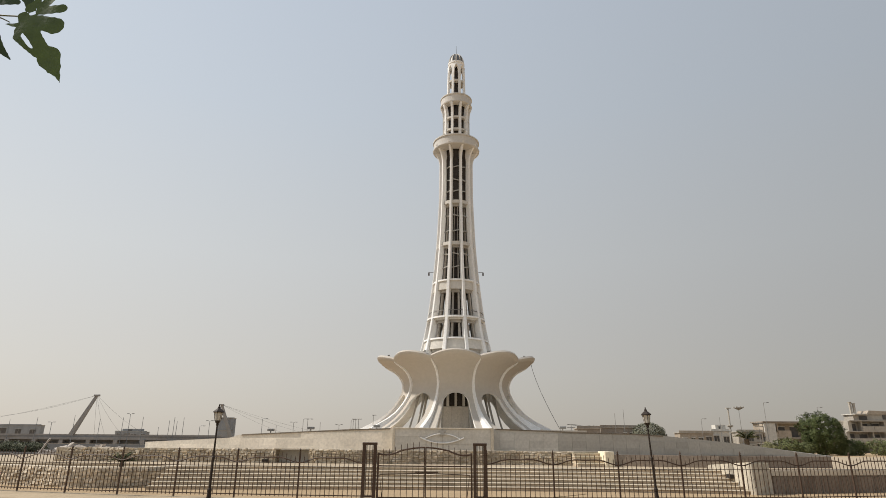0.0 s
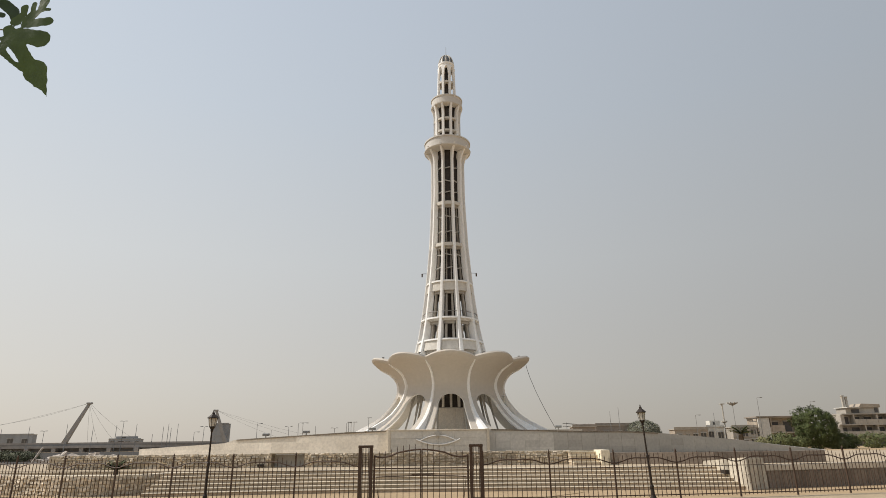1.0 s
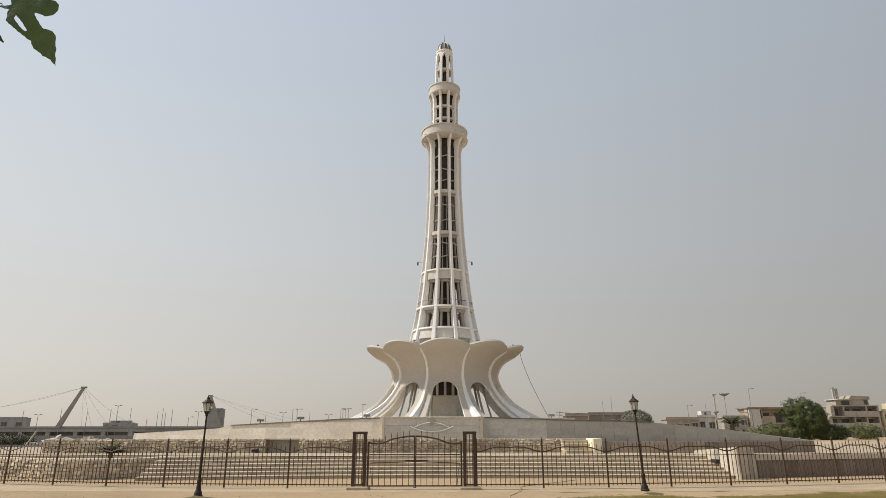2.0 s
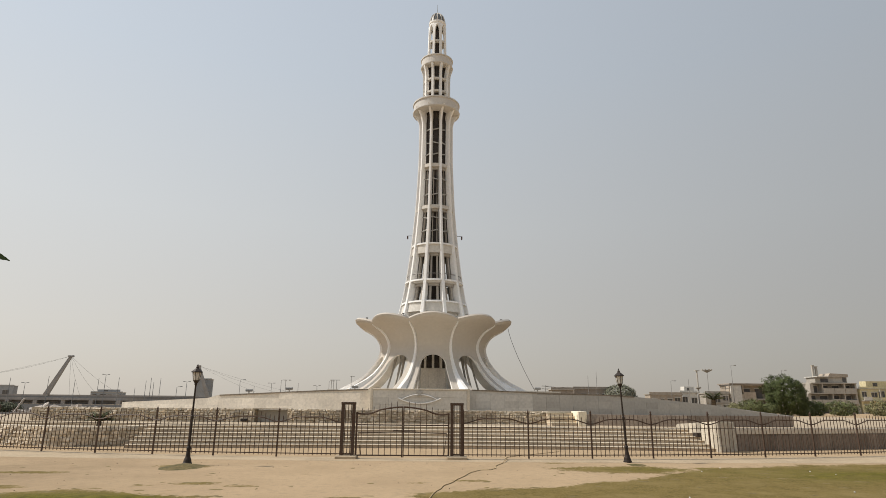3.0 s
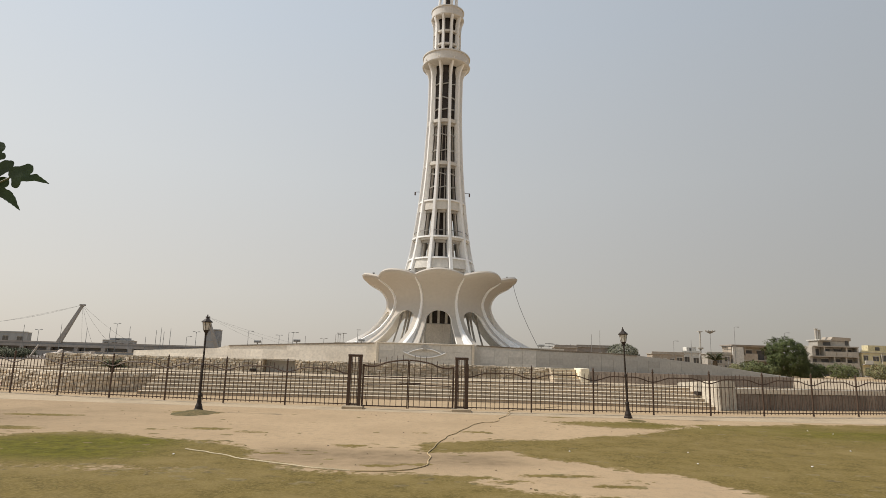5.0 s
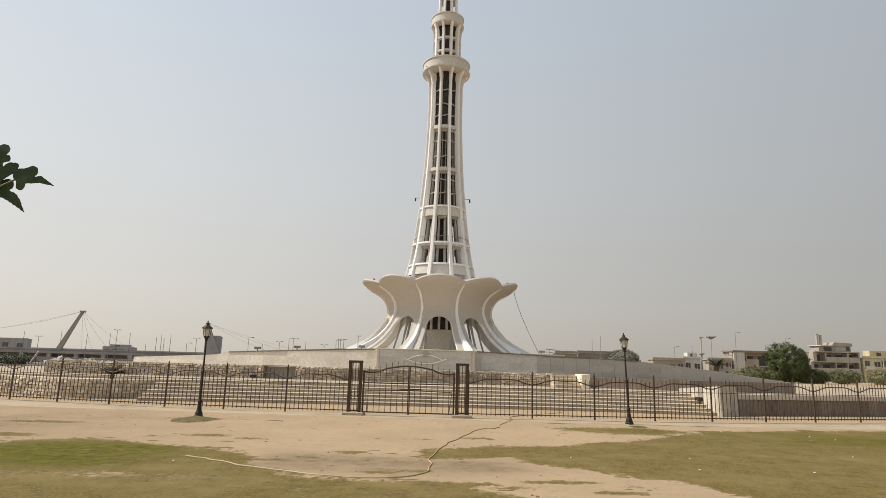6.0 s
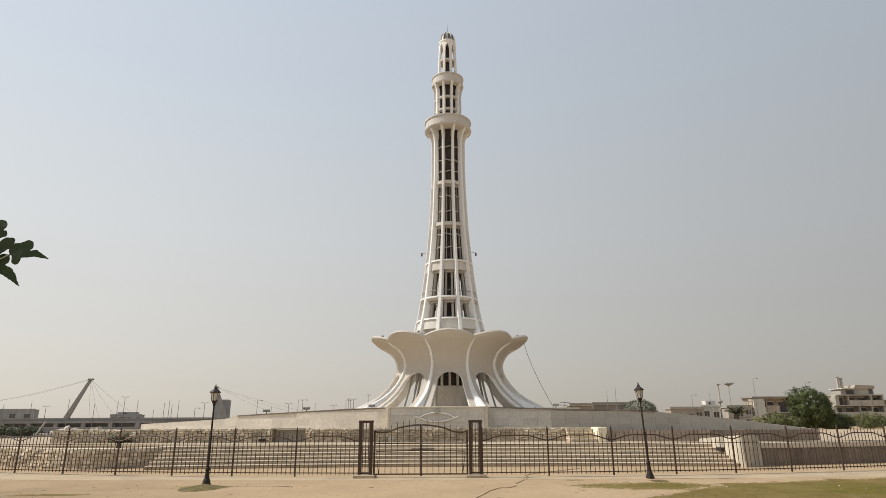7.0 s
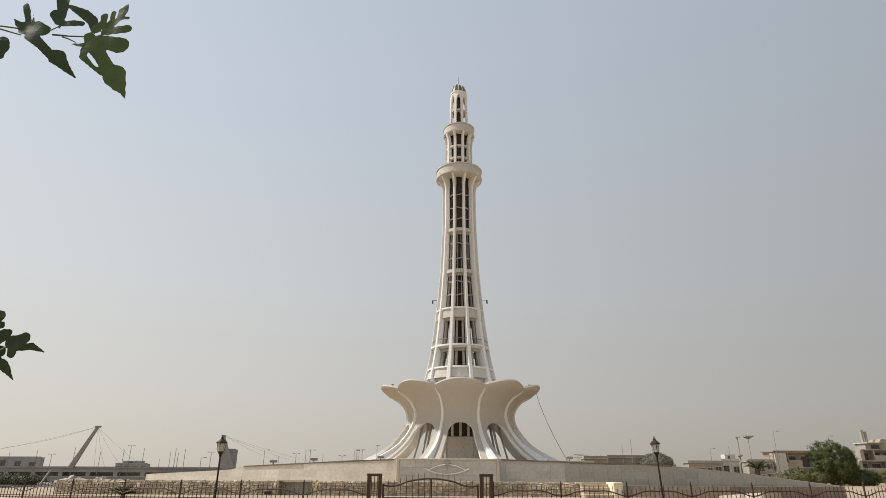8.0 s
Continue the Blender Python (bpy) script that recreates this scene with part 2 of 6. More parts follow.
def ground_material():
    m = bpy.data.materials.new("sandy_ground")
    m.use_nodes = True
    n, l = m.node_tree.nodes, m.node_tree.links
    b = n["Principled BSDF"]
    b.inputs["Roughness"].default_value = 0.97
    b.inputs["Specular IOR Level"].default_value = 0.15
    geo = n.new("ShaderNodeNewGeometry")

    def tex(scale, detail=6, rough=0.6):
        t = n.new("ShaderNodeTexNoise")
        t.inputs["Scale"].default_value, t.inputs["Detail"].default_value, t.inputs["Roughness"].default_value = scale, detail, rough
        l.new(geo.outputs["Position"], t.inputs["Vector"])
        return t.outputs["Fac"]

    def mix(f, a, c):
        x = n.new("ShaderNodeMix")
        x.data_type = "RGBA"
        for s, v in (("A", a), ("B", c)):
            if isinstance(v, tuple):
                x.inputs[s].default_value = (*v, 1)
            else:
                l.new(v, x.inputs[s])
        l.new(f, x.inputs["Factor"])
        return x.outputs["Result"]

    def rng(v, a, c, lo=0.0, hi=1.0):
        r = n.new("ShaderNodeMapRange")
        for k, q in (("From Min", a), ("From Max", c), ("To Min", lo), ("To Max", hi)):
            r.inputs[k].default_value = q
        l.new(v, r.inputs["Value"])
        return r.outputs[0]

    att, att2, att3 = n.new("ShaderNodeAttribute"), n.new("ShaderNodeAttribute"), n.new("ShaderNodeAttribute")
    att.attribute_name, att2.attribute_name, att3.attribute_name = "turf", "green", "damp"
    sand = mix(rng(tex(0.45), 0.4, 0.7), (0.42, 0.305, 0.185), (0.355, 0.256, 0.153))
    sand = mix(rng(tex(5.0), 0.5, 0.75), sand, (0.31, 0.235, 0.145))
    sand = mix(rng(tex(40.0, 3), 0.6, 0.72), sand, (0.22, 0.165, 0.10))
    sand = mix(att3.outputs["Fac"], sand, mix(rng(tex(3.5), 0.4, 0.65), (0.275, 0.199, 0.119), (0.205, 0.148, 0.087)))
    dry = mix(rng(tex(3.0), 0.35, 0.65), (0.168, 0.121, 0.036), (0.105, 0.077, 0.021))
    dry = mix(rng(tex(0.7, 5, 0.6), 0.48, 0.66), dry, (0.203, 0.148, 0.056))
    dry = mix(rng(tex(22.0, 4), 0.45, 0.7), dry, (0.22, 0.163, 0.058))
    grn = mix(rng(tex(4.0, 8, 0.7), 0.42, 0.62), (0.127, 0.111, 0.010), (0.065, 0.059, 0.006))
    turf = mix(att2.outputs["Fac"], dry, grn)
    add = n.new("ShaderNodeMath")
    add.operation = "ADD"
    l.new(att.outputs["Fac"], add.inputs[0])
    l.new(rng(tex(6.5, 8, 0.7), 0.2, 0.8, -0.55, 0.55), add.inputs[1])
    l.new(mix(rng(add.outputs[0], 0.30, 0.60), sand, turf), b.inputs["Base Color"])
    bmp = n.new("ShaderNodeBump")
    bmp.inputs["Strength"].default_value, bmp.inputs["Distance"].default_value = 0.5, 0.03
    l.new(tex(9.0, 8, 0.7), bmp.inputs["Height"])
    l.new(bmp.outputs[0], b.inputs["Normal"])
    return m


gx, gy = axis(24, 3500, 0.25), [v + 12 for v in axis(14, 3500, 0.25)]
verts = [(x, y, ground_z(x, y) if abs(x) < 24 and y < 26 else -0.02) for y in gy for x in gx]
nx = len(gx)
faces = [(j * nx + i, j * nx + i + 1, (j + 1) * nx + i + 1, (j + 1) * nx + i) for j in range(len(gy) - 1) for i in range(nx - 1)]
data = bpy.data.meshes.new("ground")
data.from_pydata(verts, [], faces)
near = [abs(v[0]) < 24 and 3 < v[1] < 24 for v in verts]
data.attributes.new("turf", "FLOAT", "POINT").data.foreach_set("value", [grass_at(v[0], v[1]) if k else 0.1 for v, k in zip(verts, near)])
data.attributes.new("green", "FLOAT", "POINT").data.foreach_set("value", [green_at(v[0], v[1]) if k else 0.2 for v, k in zip(verts, near)])
data.attributes.new("damp", "FLOAT", "POINT").data.foreach_set("value", [damp_at(v[0], v[1]) if k else 0.0 for v, k in zip(verts, near)])
data.materials.append(ground_material())
for p in data.polygons:
    p.use_smooth = True
tagged(new("ground", data), "dry sandy ground with worn olive grass patches", "ground", kind="structure")
# ---- the tower ----
TOWER = (0.0, 84.0)
PLAT_Z = 2.86
tower = thing("monument_tower", "tall pale concrete monument tower with flower-shaped petal base on a platform", "tower", (TOWER[0], TOWER[1], 0))
LEG = ((2.86, 12.7), (3.5, 11.6), (4.3, 10.3), (5.2, 9.2), (6.2, 8.3), (7.2, 7.6), (8.2, 7.2), (9.0, 7.1), (9.7, 7.3), (10.42, 7.75), (10.96, 8.36), (11.32, 9.07), (11.54, 9.62), (11.68, 9.88), (11.84, 10.02), (12.05, 10.06))
LEG_T = np.cumsum([0] + [math.hypot(a[0] - b[0], a[1] - b[1]) for a, b in zip(LEG, LEG[1:])])
CROWN = 7.75


def leg_at(s):
    t = s * LEG_T[-1]
    return interp(t, LEG_T, [p[1] for p in LEG]), interp(t, LEG_T, [p[0] for p in LEG])


def petal_point(s, a, inner=False):
    """A point of a petal: s from foot to lip, a the angle from the petal's middle."""
    r, z = leg_at(s)
    q = max(0.0, min(1.0, (s - 0.56) / 0.42))
    w = q ** 1.45
    lobe = math.cos(a / radians(18) * math.pi / 2)
    r, z = r + 1.0 * w * lobe, z + 0.55 * w * lobe
    r -= 0.22 * lobe * (1 - w) * max(0, min(1, (z - 7) / 2))
    if inner:
        k = max(0.0, (s - 0.5) / 0.5)
        r, z = r - (0.5 - 0.3 * k ** 0.7), z + 0.2 * k
    return Vector((r * math.sin(a), -r * math.cos(a), z))


def gap(z, r):
    """Half the angle of the arch between two legs, at a height."""
    if z >= CROWN:
        return 0.0
    w = 1.75 * max(0, 1 - ((z - 5.95) / 1.8) ** 2.3) ** 0.47 if z > 5.95 else 1.75 + (5.95 - z) * 0.24
    return w / r


def petal_mesh():
    bm = bmesh.new()
    fine = np.linspace(0, 0.6, 600)
    zs = [leg_at(s)[1] for s in fine]
    S = [interp(z, zs, fine) for z in list(np.linspace(2.86, 5.8, 12)) + [5.95 + 1.8 * math.sin(a) for a in np.linspace(0.05, math.pi / 2, 22)]]
    S += list(np.linspace(S[-1] + 0.02, 1, 20))
    half, cols = radians(18), 8
    for side in (-1, 1):
        sheets = []
        for inner in (False, True):
            rows = []
            for s in S:
                r, z = leg_at(s)
                g = gap(z, r)
                rows.append([bm.verts.new(petal_point(s, side * (g + (half - g) * i / cols), inner)) for i in range(cols + 1)])
            for a, b in zip(rows, rows[1:]):
                for i in range(cols):
                    bm.faces.new((a[i], a[i + 1], b[i + 1], b[i])).material_index = int(inner)
            sheets.append(rows)
        o, n = sheets
        for k in range(len(S) - 1):
            if leg_at(S[k])[1] < CROWN:
                bm.faces.new((o[k][0], o[k + 1][0], n[k + 1][0], n[k][0])).material_index = 1
        for i in range(cols):
            bm.faces.new((o[0][i], o[0][i + 1], n[0][i + 1], n[0][i]))
            bm.faces.new((o[-1][i], o[-1][i + 1], n[-1][i + 1], n[-1][i]))
    bmesh.ops.remove_doubles(bm, verts=bm.verts, dist=1e-4)
    return bm


def rib_mesh():
    """The raised ridge between two petals, from the lip's notch down the leg."""
    bm = bmesh.new()
    rows = []
    for s in np.linspace(0.0, 0.97, 40):
        r, z = leg_at(s)
        r2, z2 = leg_at(min(1, s + 0.01))
        r1, z1 = leg_at(max(0, s - 0.01))
        d = Vector((r2 - r1, z2 - z1)).normalized()
        nr, nz = d.y, -d.x
        w = interp(s, (0, 0.12, 0.26, 0.5, 0.85, 1), (0.7, 0.48, 0.3, 0.2, 0.14, 0.05))
        h = interp(s, (0, 0.12, 0.3, 0.9, 1), (0.62, 0.5, 0.32, 0.18, 0.03))
        rows.append([bm.verts.new((x, -(r + nr * k), z + nz * k)) for x, k in ((-w, -0.1), (-0.7 * min(w, 0.3), h), (0.7 * min(w, 0.3), h), (w, -0.1))])
    for a, b in zip(rows, rows[1:]):
        for i in range(3):
            bm.faces.new((a[i], a[i + 1], b[i + 1], b[i]))
    bm.faces.new(rows[0])
    bm.faces.new(rows[-1])
    return bm


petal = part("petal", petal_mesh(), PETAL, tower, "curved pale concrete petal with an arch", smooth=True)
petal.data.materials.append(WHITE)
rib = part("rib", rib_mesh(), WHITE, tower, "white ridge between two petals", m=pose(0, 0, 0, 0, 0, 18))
for k in range(1, 10):
    share(petal, pose(0, 0, 0, 0, 0, 36 * k))
    share(rib, pose(0, 0, 0, 0, 0, 18 + 36 * k))
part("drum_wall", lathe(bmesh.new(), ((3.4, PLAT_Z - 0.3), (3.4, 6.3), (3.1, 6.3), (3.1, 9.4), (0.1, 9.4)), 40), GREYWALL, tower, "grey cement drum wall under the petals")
post_d = part("drum_pillar", boxed(-0.16, 0.16, -3.45, -3.1, 6.3, 9.3), CONCRETE, tower)
pane_d = part("drum_window", boxed(-0.4, 0.4, -3.22, -3.12, 6.3, 9.2), DARKGLASS, tower, "dark window band of the drum", m=pose(0, 0, 0, 0, 0, 9))
for k in range(20):
    if k:
        share(post_d, pose(0, 0, 0, 0, 0, 18 * k))
        share(pane_d, pose(0, 0, 0, 0, 0, 9 + 18 * k))
sb = bmesh.new()
rows = [[sb.verts.new(v) for v in ((-0.1, -r, z), (0.1, -r, z), (0.1, -r + d, z), (-0.1, -r + d, z))] for r, d, z in ((6.6, 0.25, PLAT_Z - 0.1), (5.75, 0.22, 5.6), (5.4, 0.3, 7.2), (5.6, 0.9, 8.6))]
for a, b in zip(rows, rows[1:]):
    for i in range(4):
        sb.faces.new((a[i], a[(i + 1) % 4], b[(i + 1) % 4], b[i]))
sb.faces.new(rows[0]), sb.faces.new(rows[-1])
# grey instead of pale concrete puts the strut's shade into its colour
strut = part("strut", sb, GREYWALL, tower, "inner strut behind a leg, its shade in the grey", m=pose(0, 0, 0, 0, 0, 18))
for k in range(1, 10):
    share(strut, pose(0, 0, 0, 0, 0, 18 + 36 * k))
DRUMPANEL = material("weathered_cement_panel", (0.58, 0.53, 0.46), 0.85, var=0.12, scale=0.7, fine=5.0, streak=0.2, rand=0.16)
dp = part("drum_panel", boxed(-0.548, 0.548, -3.52, -3.3, PLAT_Z - 0.2, 6.24, bevel=0.012), DRUMPANEL, tower)
for k in range(1, 20):
    share(dp, pose(0, 0, 0, 0, 0, 18 * k))
part("petal_deck", lathe(bmesh.new(), ((9.5, 12.0), (7.0, 10.9), (5.2, 10.6), (4.0, 10.6)), 40), CONCRETE, tower)

# shaft: the outline of its fins, height by height
SH_Z = (10.5, 14.07, 16.9, 21.0, 25.24, 29.6, 36.8, 43.4)
SH_R = (5.9, 4.94, 4.3, 3.72, 3.26, 2.89, 2.57, 2.56)


def shaft_r(z):
    return interp(z, SH_Z, SH_R)


def smooth_r(z):
    return sum(shaft_r(z + d) for d in (-1.2, -0.6, 0, 0.6, 1.2)) / 5 if 11.7 < z < 42 else shaft_r(z)


def fin_mesh():
    bm = bmesh.new()
    rows = []
    for z in list(np.linspace(10.5, 42.8, 44)) + [43.6, 44.0, 44.4, 44.8, 45.1]:
        r = smooth_r(z) + (0.0 if z < 42.8 else 0.95 * ((z - 42.8) / 2.1) ** 1.7)
        w = interp(z, (10, 16, 30, 45), (0.29, 0.235, 0.175, 0.155))
        depth = interp(z, (10, 20, 45), (1.3, 0.85, 0.6)) + (max(0, z - 42.8) * 0.4)
        rows.append([bm.verts.new(v) for v in ((-w, -(r - depth), z), (-w, -(r - 0.08), z), (-w * 0.75, -r, z), (w * 0.75, -r, z), (w, -(r - 0.08), z), (w, -(r - depth), z))])
    for a, b in zip(rows, rows[1:]):
        for i in range(6):
            bm.faces.new((a[i], a[(i + 1) % 6], b[(i + 1) % 6], b[i]))
    bm.faces.new(rows[0])
    bm.faces.new(rows[-1])
    return bm


def strip_mesh(z0, z1, a0, a1, inset, thick=0.25, n=4, k=8):
    """A curved upright panel of the shaft between two angles."""
    bm = bmesh.new()
    sheets = []
    for t in (0, thick):
        rows = [[bm.verts.new(((smooth_r(z) - inset - t) * math.sin(a), -(smooth_r(z) - inset - t) * math.cos(a), z)) for a in np.linspace(radians(a0), radians(a1), n + 1)] for z in np.linspace(z0, z1, k + 1)]
        for a, b in zip(rows, rows[1:]):
            for i in range(n):
                bm.faces.new((a[i], a[i + 1], b[i + 1], b[i]))
        sheets.append(rows)
    o, q = sheets
    for i in range(n):
        bm.faces.new((o[0][i], o[0][i + 1], q[0][i + 1], q[0][i]))
        bm.faces.new((o[-1][i], o[-1][i + 1], q[-1][i + 1], q[-1][i]))
    for r in range(k):
        for c in (0, n):
            bm.faces.new((o[r][c], o[r + 1][c], q[r + 1][c], q[r][c]))
    return bm


TURN = -0.3
# Pale concrete darkened: the shade of the recess between fins is in the colour.
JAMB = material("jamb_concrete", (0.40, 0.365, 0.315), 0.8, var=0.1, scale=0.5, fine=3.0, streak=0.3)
fin = part("fin", fin_mesh(), WHITE, tower, "slender white vertical fin of the shaft", m=pose(0, 0, 0, 0, 0, 18 + TURN))
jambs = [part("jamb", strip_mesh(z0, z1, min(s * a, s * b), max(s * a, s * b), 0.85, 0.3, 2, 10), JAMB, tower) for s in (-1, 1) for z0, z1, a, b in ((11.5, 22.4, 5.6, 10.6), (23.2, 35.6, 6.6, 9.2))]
part("shaft_core", lathe(bmesh.new(), [(smooth_r(z) - interp(z, (11, 22, 23, 34, 36, 44), (2.9, 2.2, 1.4, 1.15, 0.9, 0.75)), z) for z in np.linspace(11.0, 44.6, 30)] + [(0.1, 44.6)], 40), DARKGLASS, tower, "dark glazed core of the shaft")
POLISHED = material("grey_handrail_paint", (0.22, 0.20, 0.18), 0.5, 0.3, var=0.1)
LEVELS = ((13.75, 15.1, 0.12), (17.8, 18.2, 0.05), (22.2, 23.5, 0.1), (28.95, 29.45, 0.1), (35.5, 36.0, 0.1))
spans = [part("spandrel", strip_mesh(a, b, -14.5, 14.5, i + 0.22, 0.8, 6, 1), CONCRETE, tower) for a, b, i in LEVELS]
# brackets take the darkened colour too, for the shade under each spandrel
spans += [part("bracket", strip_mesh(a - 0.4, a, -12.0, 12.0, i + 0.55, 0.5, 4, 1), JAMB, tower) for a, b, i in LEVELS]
sills = [part("ledge", strip_mesh(z - 0.12, z + 0.1, -14.5, 14.5, i - 0.12, 0.5, 6, 1), WHITE, tower) for z, i in ((15.15, 0.25), (23.55, 0.25), (18.2, 0.1))]
sills += [part("handrail", strip_mesh(19.05, 19.13, -14.5, 14.5, 0.12, 0.08, 6, 1), POLISHED, tower, "thin metal balcony handrail")]
def stair_edge(z, up):
    """A sloping edge of the inner stair behind an opening."""
    r = smooth_r(z) - 0.66
    return boxed(-0.5, 0.5, -0.06, 0.06, -0.07, 0.07, m=pose(0, -r, z, 0, 14 * up, 0))


rails = [part("stair_edge", stair_edge(z, 1 if k % 2 else -1), GREYWALL, tower, "sloping edge of the inner stair") for k, z in enumerate((25.6, 27.6, 31.2, 33.6, 37.6, 39.4, 41.6))]
for ob in [*jambs, *spans, *sills, *rails]:
    ob.matrix_basis = pose(0, 0, 0, 0, 0, TURN)
for k in range(1, 10):
    m = pose(0, 0, 0, 0, 0, 36 * k + TURN)
    share(fin, pose(0, 0, 0, 0, 0, 18 + 36 * k + TURN))
    for ob in [*jambs, *spans, *sills, *rails]:
        share(ob, m)

GALLERY = material("grey_tan_concrete", (0.60, 0.575, 0.535), 0.8, var=0.05, scale=0.5, fine=4.0, streak=0.3)
# galleries, upper stage, lantern and dome
part("lower_gallery", lathe(bmesh.new(), ((2.0, 44.50), (3.3, 44.65), (3.52, 44.70), (3.6, 44.80), (3.6, 44.95), (3.46, 45.00), (3.46, 46.10), (3.6, 46.14), (3.6, 46.32), (3.3, 46.35), (3.3, 45.40), (1.5, 45.40)), 48), GALLERY, tower, "round concrete gallery parapet")
part("upper_gallery", lathe(bmesh.new(), ((1.6, 52.35), (2.3, 52.50), (2.5, 52.60), (2.53, 52.75), (2.42, 52.79), (2.42, 53.85), (2.53, 53.89), (2.53, 54.05), (2.35, 54.10), (2.35, 53.35), (1.0, 53.35)), 48), GALLERY, tower, "small round concrete gallery parapet")
part("upper_core", lathe(bmesh.new(), ((1.45, 45.3), (1.45, 52.7)), 30), DARKGLASS, tower)


def upper_column():
    bm = bmesh.new()
    rows = []
    for z, r in ((45.3, 2.12), (50.8, 2.12), (51.7, 2.2), (52.35, 2.42), (52.75, 2.48)):
        rows.append([bm.verts.new((x, -y, z)) for x, y in ((-0.17, r - 0.55), (-0.17, r), (0.17, r), (0.17, r - 0.55))])
    for a, b in zip(rows, rows[1:]):
        for i in range(4):
            bm.faces.new((a[i], a[(i + 1) % 4], b[(i + 1) % 4], b[i]))
    bm.faces.new(rows[0]), bm.faces.new(rows[-1])
    return bm


col = part("column", upper_column(), WHITE, tower, m=pose(0, 0, 0, 0, 0, 18))
for k in range(1, 10):
    share(col, pose(0, 0, 0, 0, 0, 18 + 36 * k))
for z in (46.4, 47.9, 50.0):
    part("ring_beam", lathe(bmesh.new(), ((1.4, z), (1.98, z), (1.98, z + 0.3), (1.4, z + 0.3)), 40), CONCRETE, tower)


def lantern_column():
    bm = bmesh.new()
    rows = []
    for z, r, w in ((53.3, 1.58, 0.17), (58.6, 1.45, 0.17), (59.4, 1.4, 0.22), (59.9, 1.36, 0.36), (60.15, 1.33, 0.55)):
        rows.append([bm.verts.new((x, -y, z)) for x, y in ((-w, r - 0.3), (-w, r), (w, r), (w, r - 0.3))])
    for a, b in zip(rows, rows[1:]):
        for i in range(4):
            bm.faces.new((a[i], a[(i + 1) % 4], b[(i + 1) % 4], b[i]))
    bm.faces.new(rows[0]), bm.faces.new(rows[-1])
    return bm


lc = part("lantern_column", lantern_column(), WHITE, tower, m=pose(0, 0, 0, 0, 0, 22.5))
for k in range(1, 8):
    share(lc, pose(0, 0, 0, 0, 0, 22.5 + 45 * k))
part("lantern_cap", lathe(bmesh.new(), ((0.3, 60.1), (1.28, 60.1), (1.28, 60.5), (1.36, 60.6), (1.36, 60.85), (0.2, 61.1)), 32), WHITE, tower)
part("lantern_core", lathe(bmesh.new(), ((0.75, 53.3), (0.6, 60.1)), 16), DARKGLASS, tower)
part("lantern_floor", lathe(bmesh.new(), ((0.6, 57.0), (1.35, 57.0), (1.35, 57.3), (0.6, 57.3)), 24), CONCRETE, tower)
part("dome", lathe(bmesh.new(), [(1.2 * math.cos(a), 60.85 + 1.85 * math.sin(a)) for a in np.linspace(0, 1.55, 9)], 24), METAL, tower, "small dull metal dome", smooth=True)
dr = bmesh.new()
tube(dr, [(0, -1.25 * math.cos(a), 60.85 + 1.91 * math.sin(a)) for a in np.linspace(0, 1.5, 9)], 0.08, 5)
dome_rib = part("dome_rib", dr, CONCRETE, tower)
for k in range(1, 12):
    share(dome_rib, pose(0, 0, 0, 0, 0, 30 * k))
part("spire", tube(bmesh.new(), [(0, 0, 62.5), (0, 0, 63.2), (0, 0, 64.5)], 0.09, 6, 0.25), METAL, tower, "thin metal spire")
KERB = material("dusty_concrete", (0.43, 0.345, 0.24), 0.95, var=0.12, scale=0.8, fine=10.0)
# ---- stairs, terrace, rubble wall ----
def stair_y(x):
    return 25.95 - 0.007 * (x - 1.5) ** 2


def curved_slab(x0, x1, front, back, z0, z1, n=24):
    """A slab whose front edge follows front(x) and whose back edge follows back(x)."""
    bm = bmesh.new()
    rows = []
    for x in np.linspace(x0, x1, n + 1):
        rows.append([bm.verts.new((x, y, z)) for y, z in ((front(x), z0), (front(x), z1 - 0.015), (front(x) + 0.015, z1), (back(x), z1), (back(x), z0))])
    for a, b in zip(rows, rows[1:]):
        for i in range(5):
            bm.faces.new((a[i], a[(i + 1) % 5], b[(i + 1) % 5], b[i]))
    bm.faces.new(rows[0])
    bm.faces.new(rows[-1])
    return bm


stairs = thing("stairs", "wide flight of low worn stone steps behind the fence", "stairs", kind="structure")
for k in range(6):
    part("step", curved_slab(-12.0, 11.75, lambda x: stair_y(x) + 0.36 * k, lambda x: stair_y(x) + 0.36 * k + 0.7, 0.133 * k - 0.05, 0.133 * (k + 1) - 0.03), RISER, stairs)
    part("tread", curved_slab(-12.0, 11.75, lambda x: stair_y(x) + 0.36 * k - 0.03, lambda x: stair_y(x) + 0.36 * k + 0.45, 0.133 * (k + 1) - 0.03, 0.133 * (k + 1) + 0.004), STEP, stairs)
tagged(part("terrace", curved_slab(-30, 40, lambda x: 27.95 + (0.0 if abs(x) < 13 else 0.6), lambda x: 60, -0.2, 0.79), KERB), "flat paved stone terrace above the steps", "terrace", kind="structure")
DUST = material("dusty_concrete_strip", (0.43, 0.335, 0.22), 0.95, var=0.12, scale=0.8, fine=10.0)
tagged(part("pavement", curved_slab(-24, 26, lambda x: 20.15 + 0.0028 * x * x, lambda x: 21.3 + 0.0085 * x * x, -0.1, 0.005), DUST), "narrow pale concrete strip under the fence", "pavement", kind="structure")

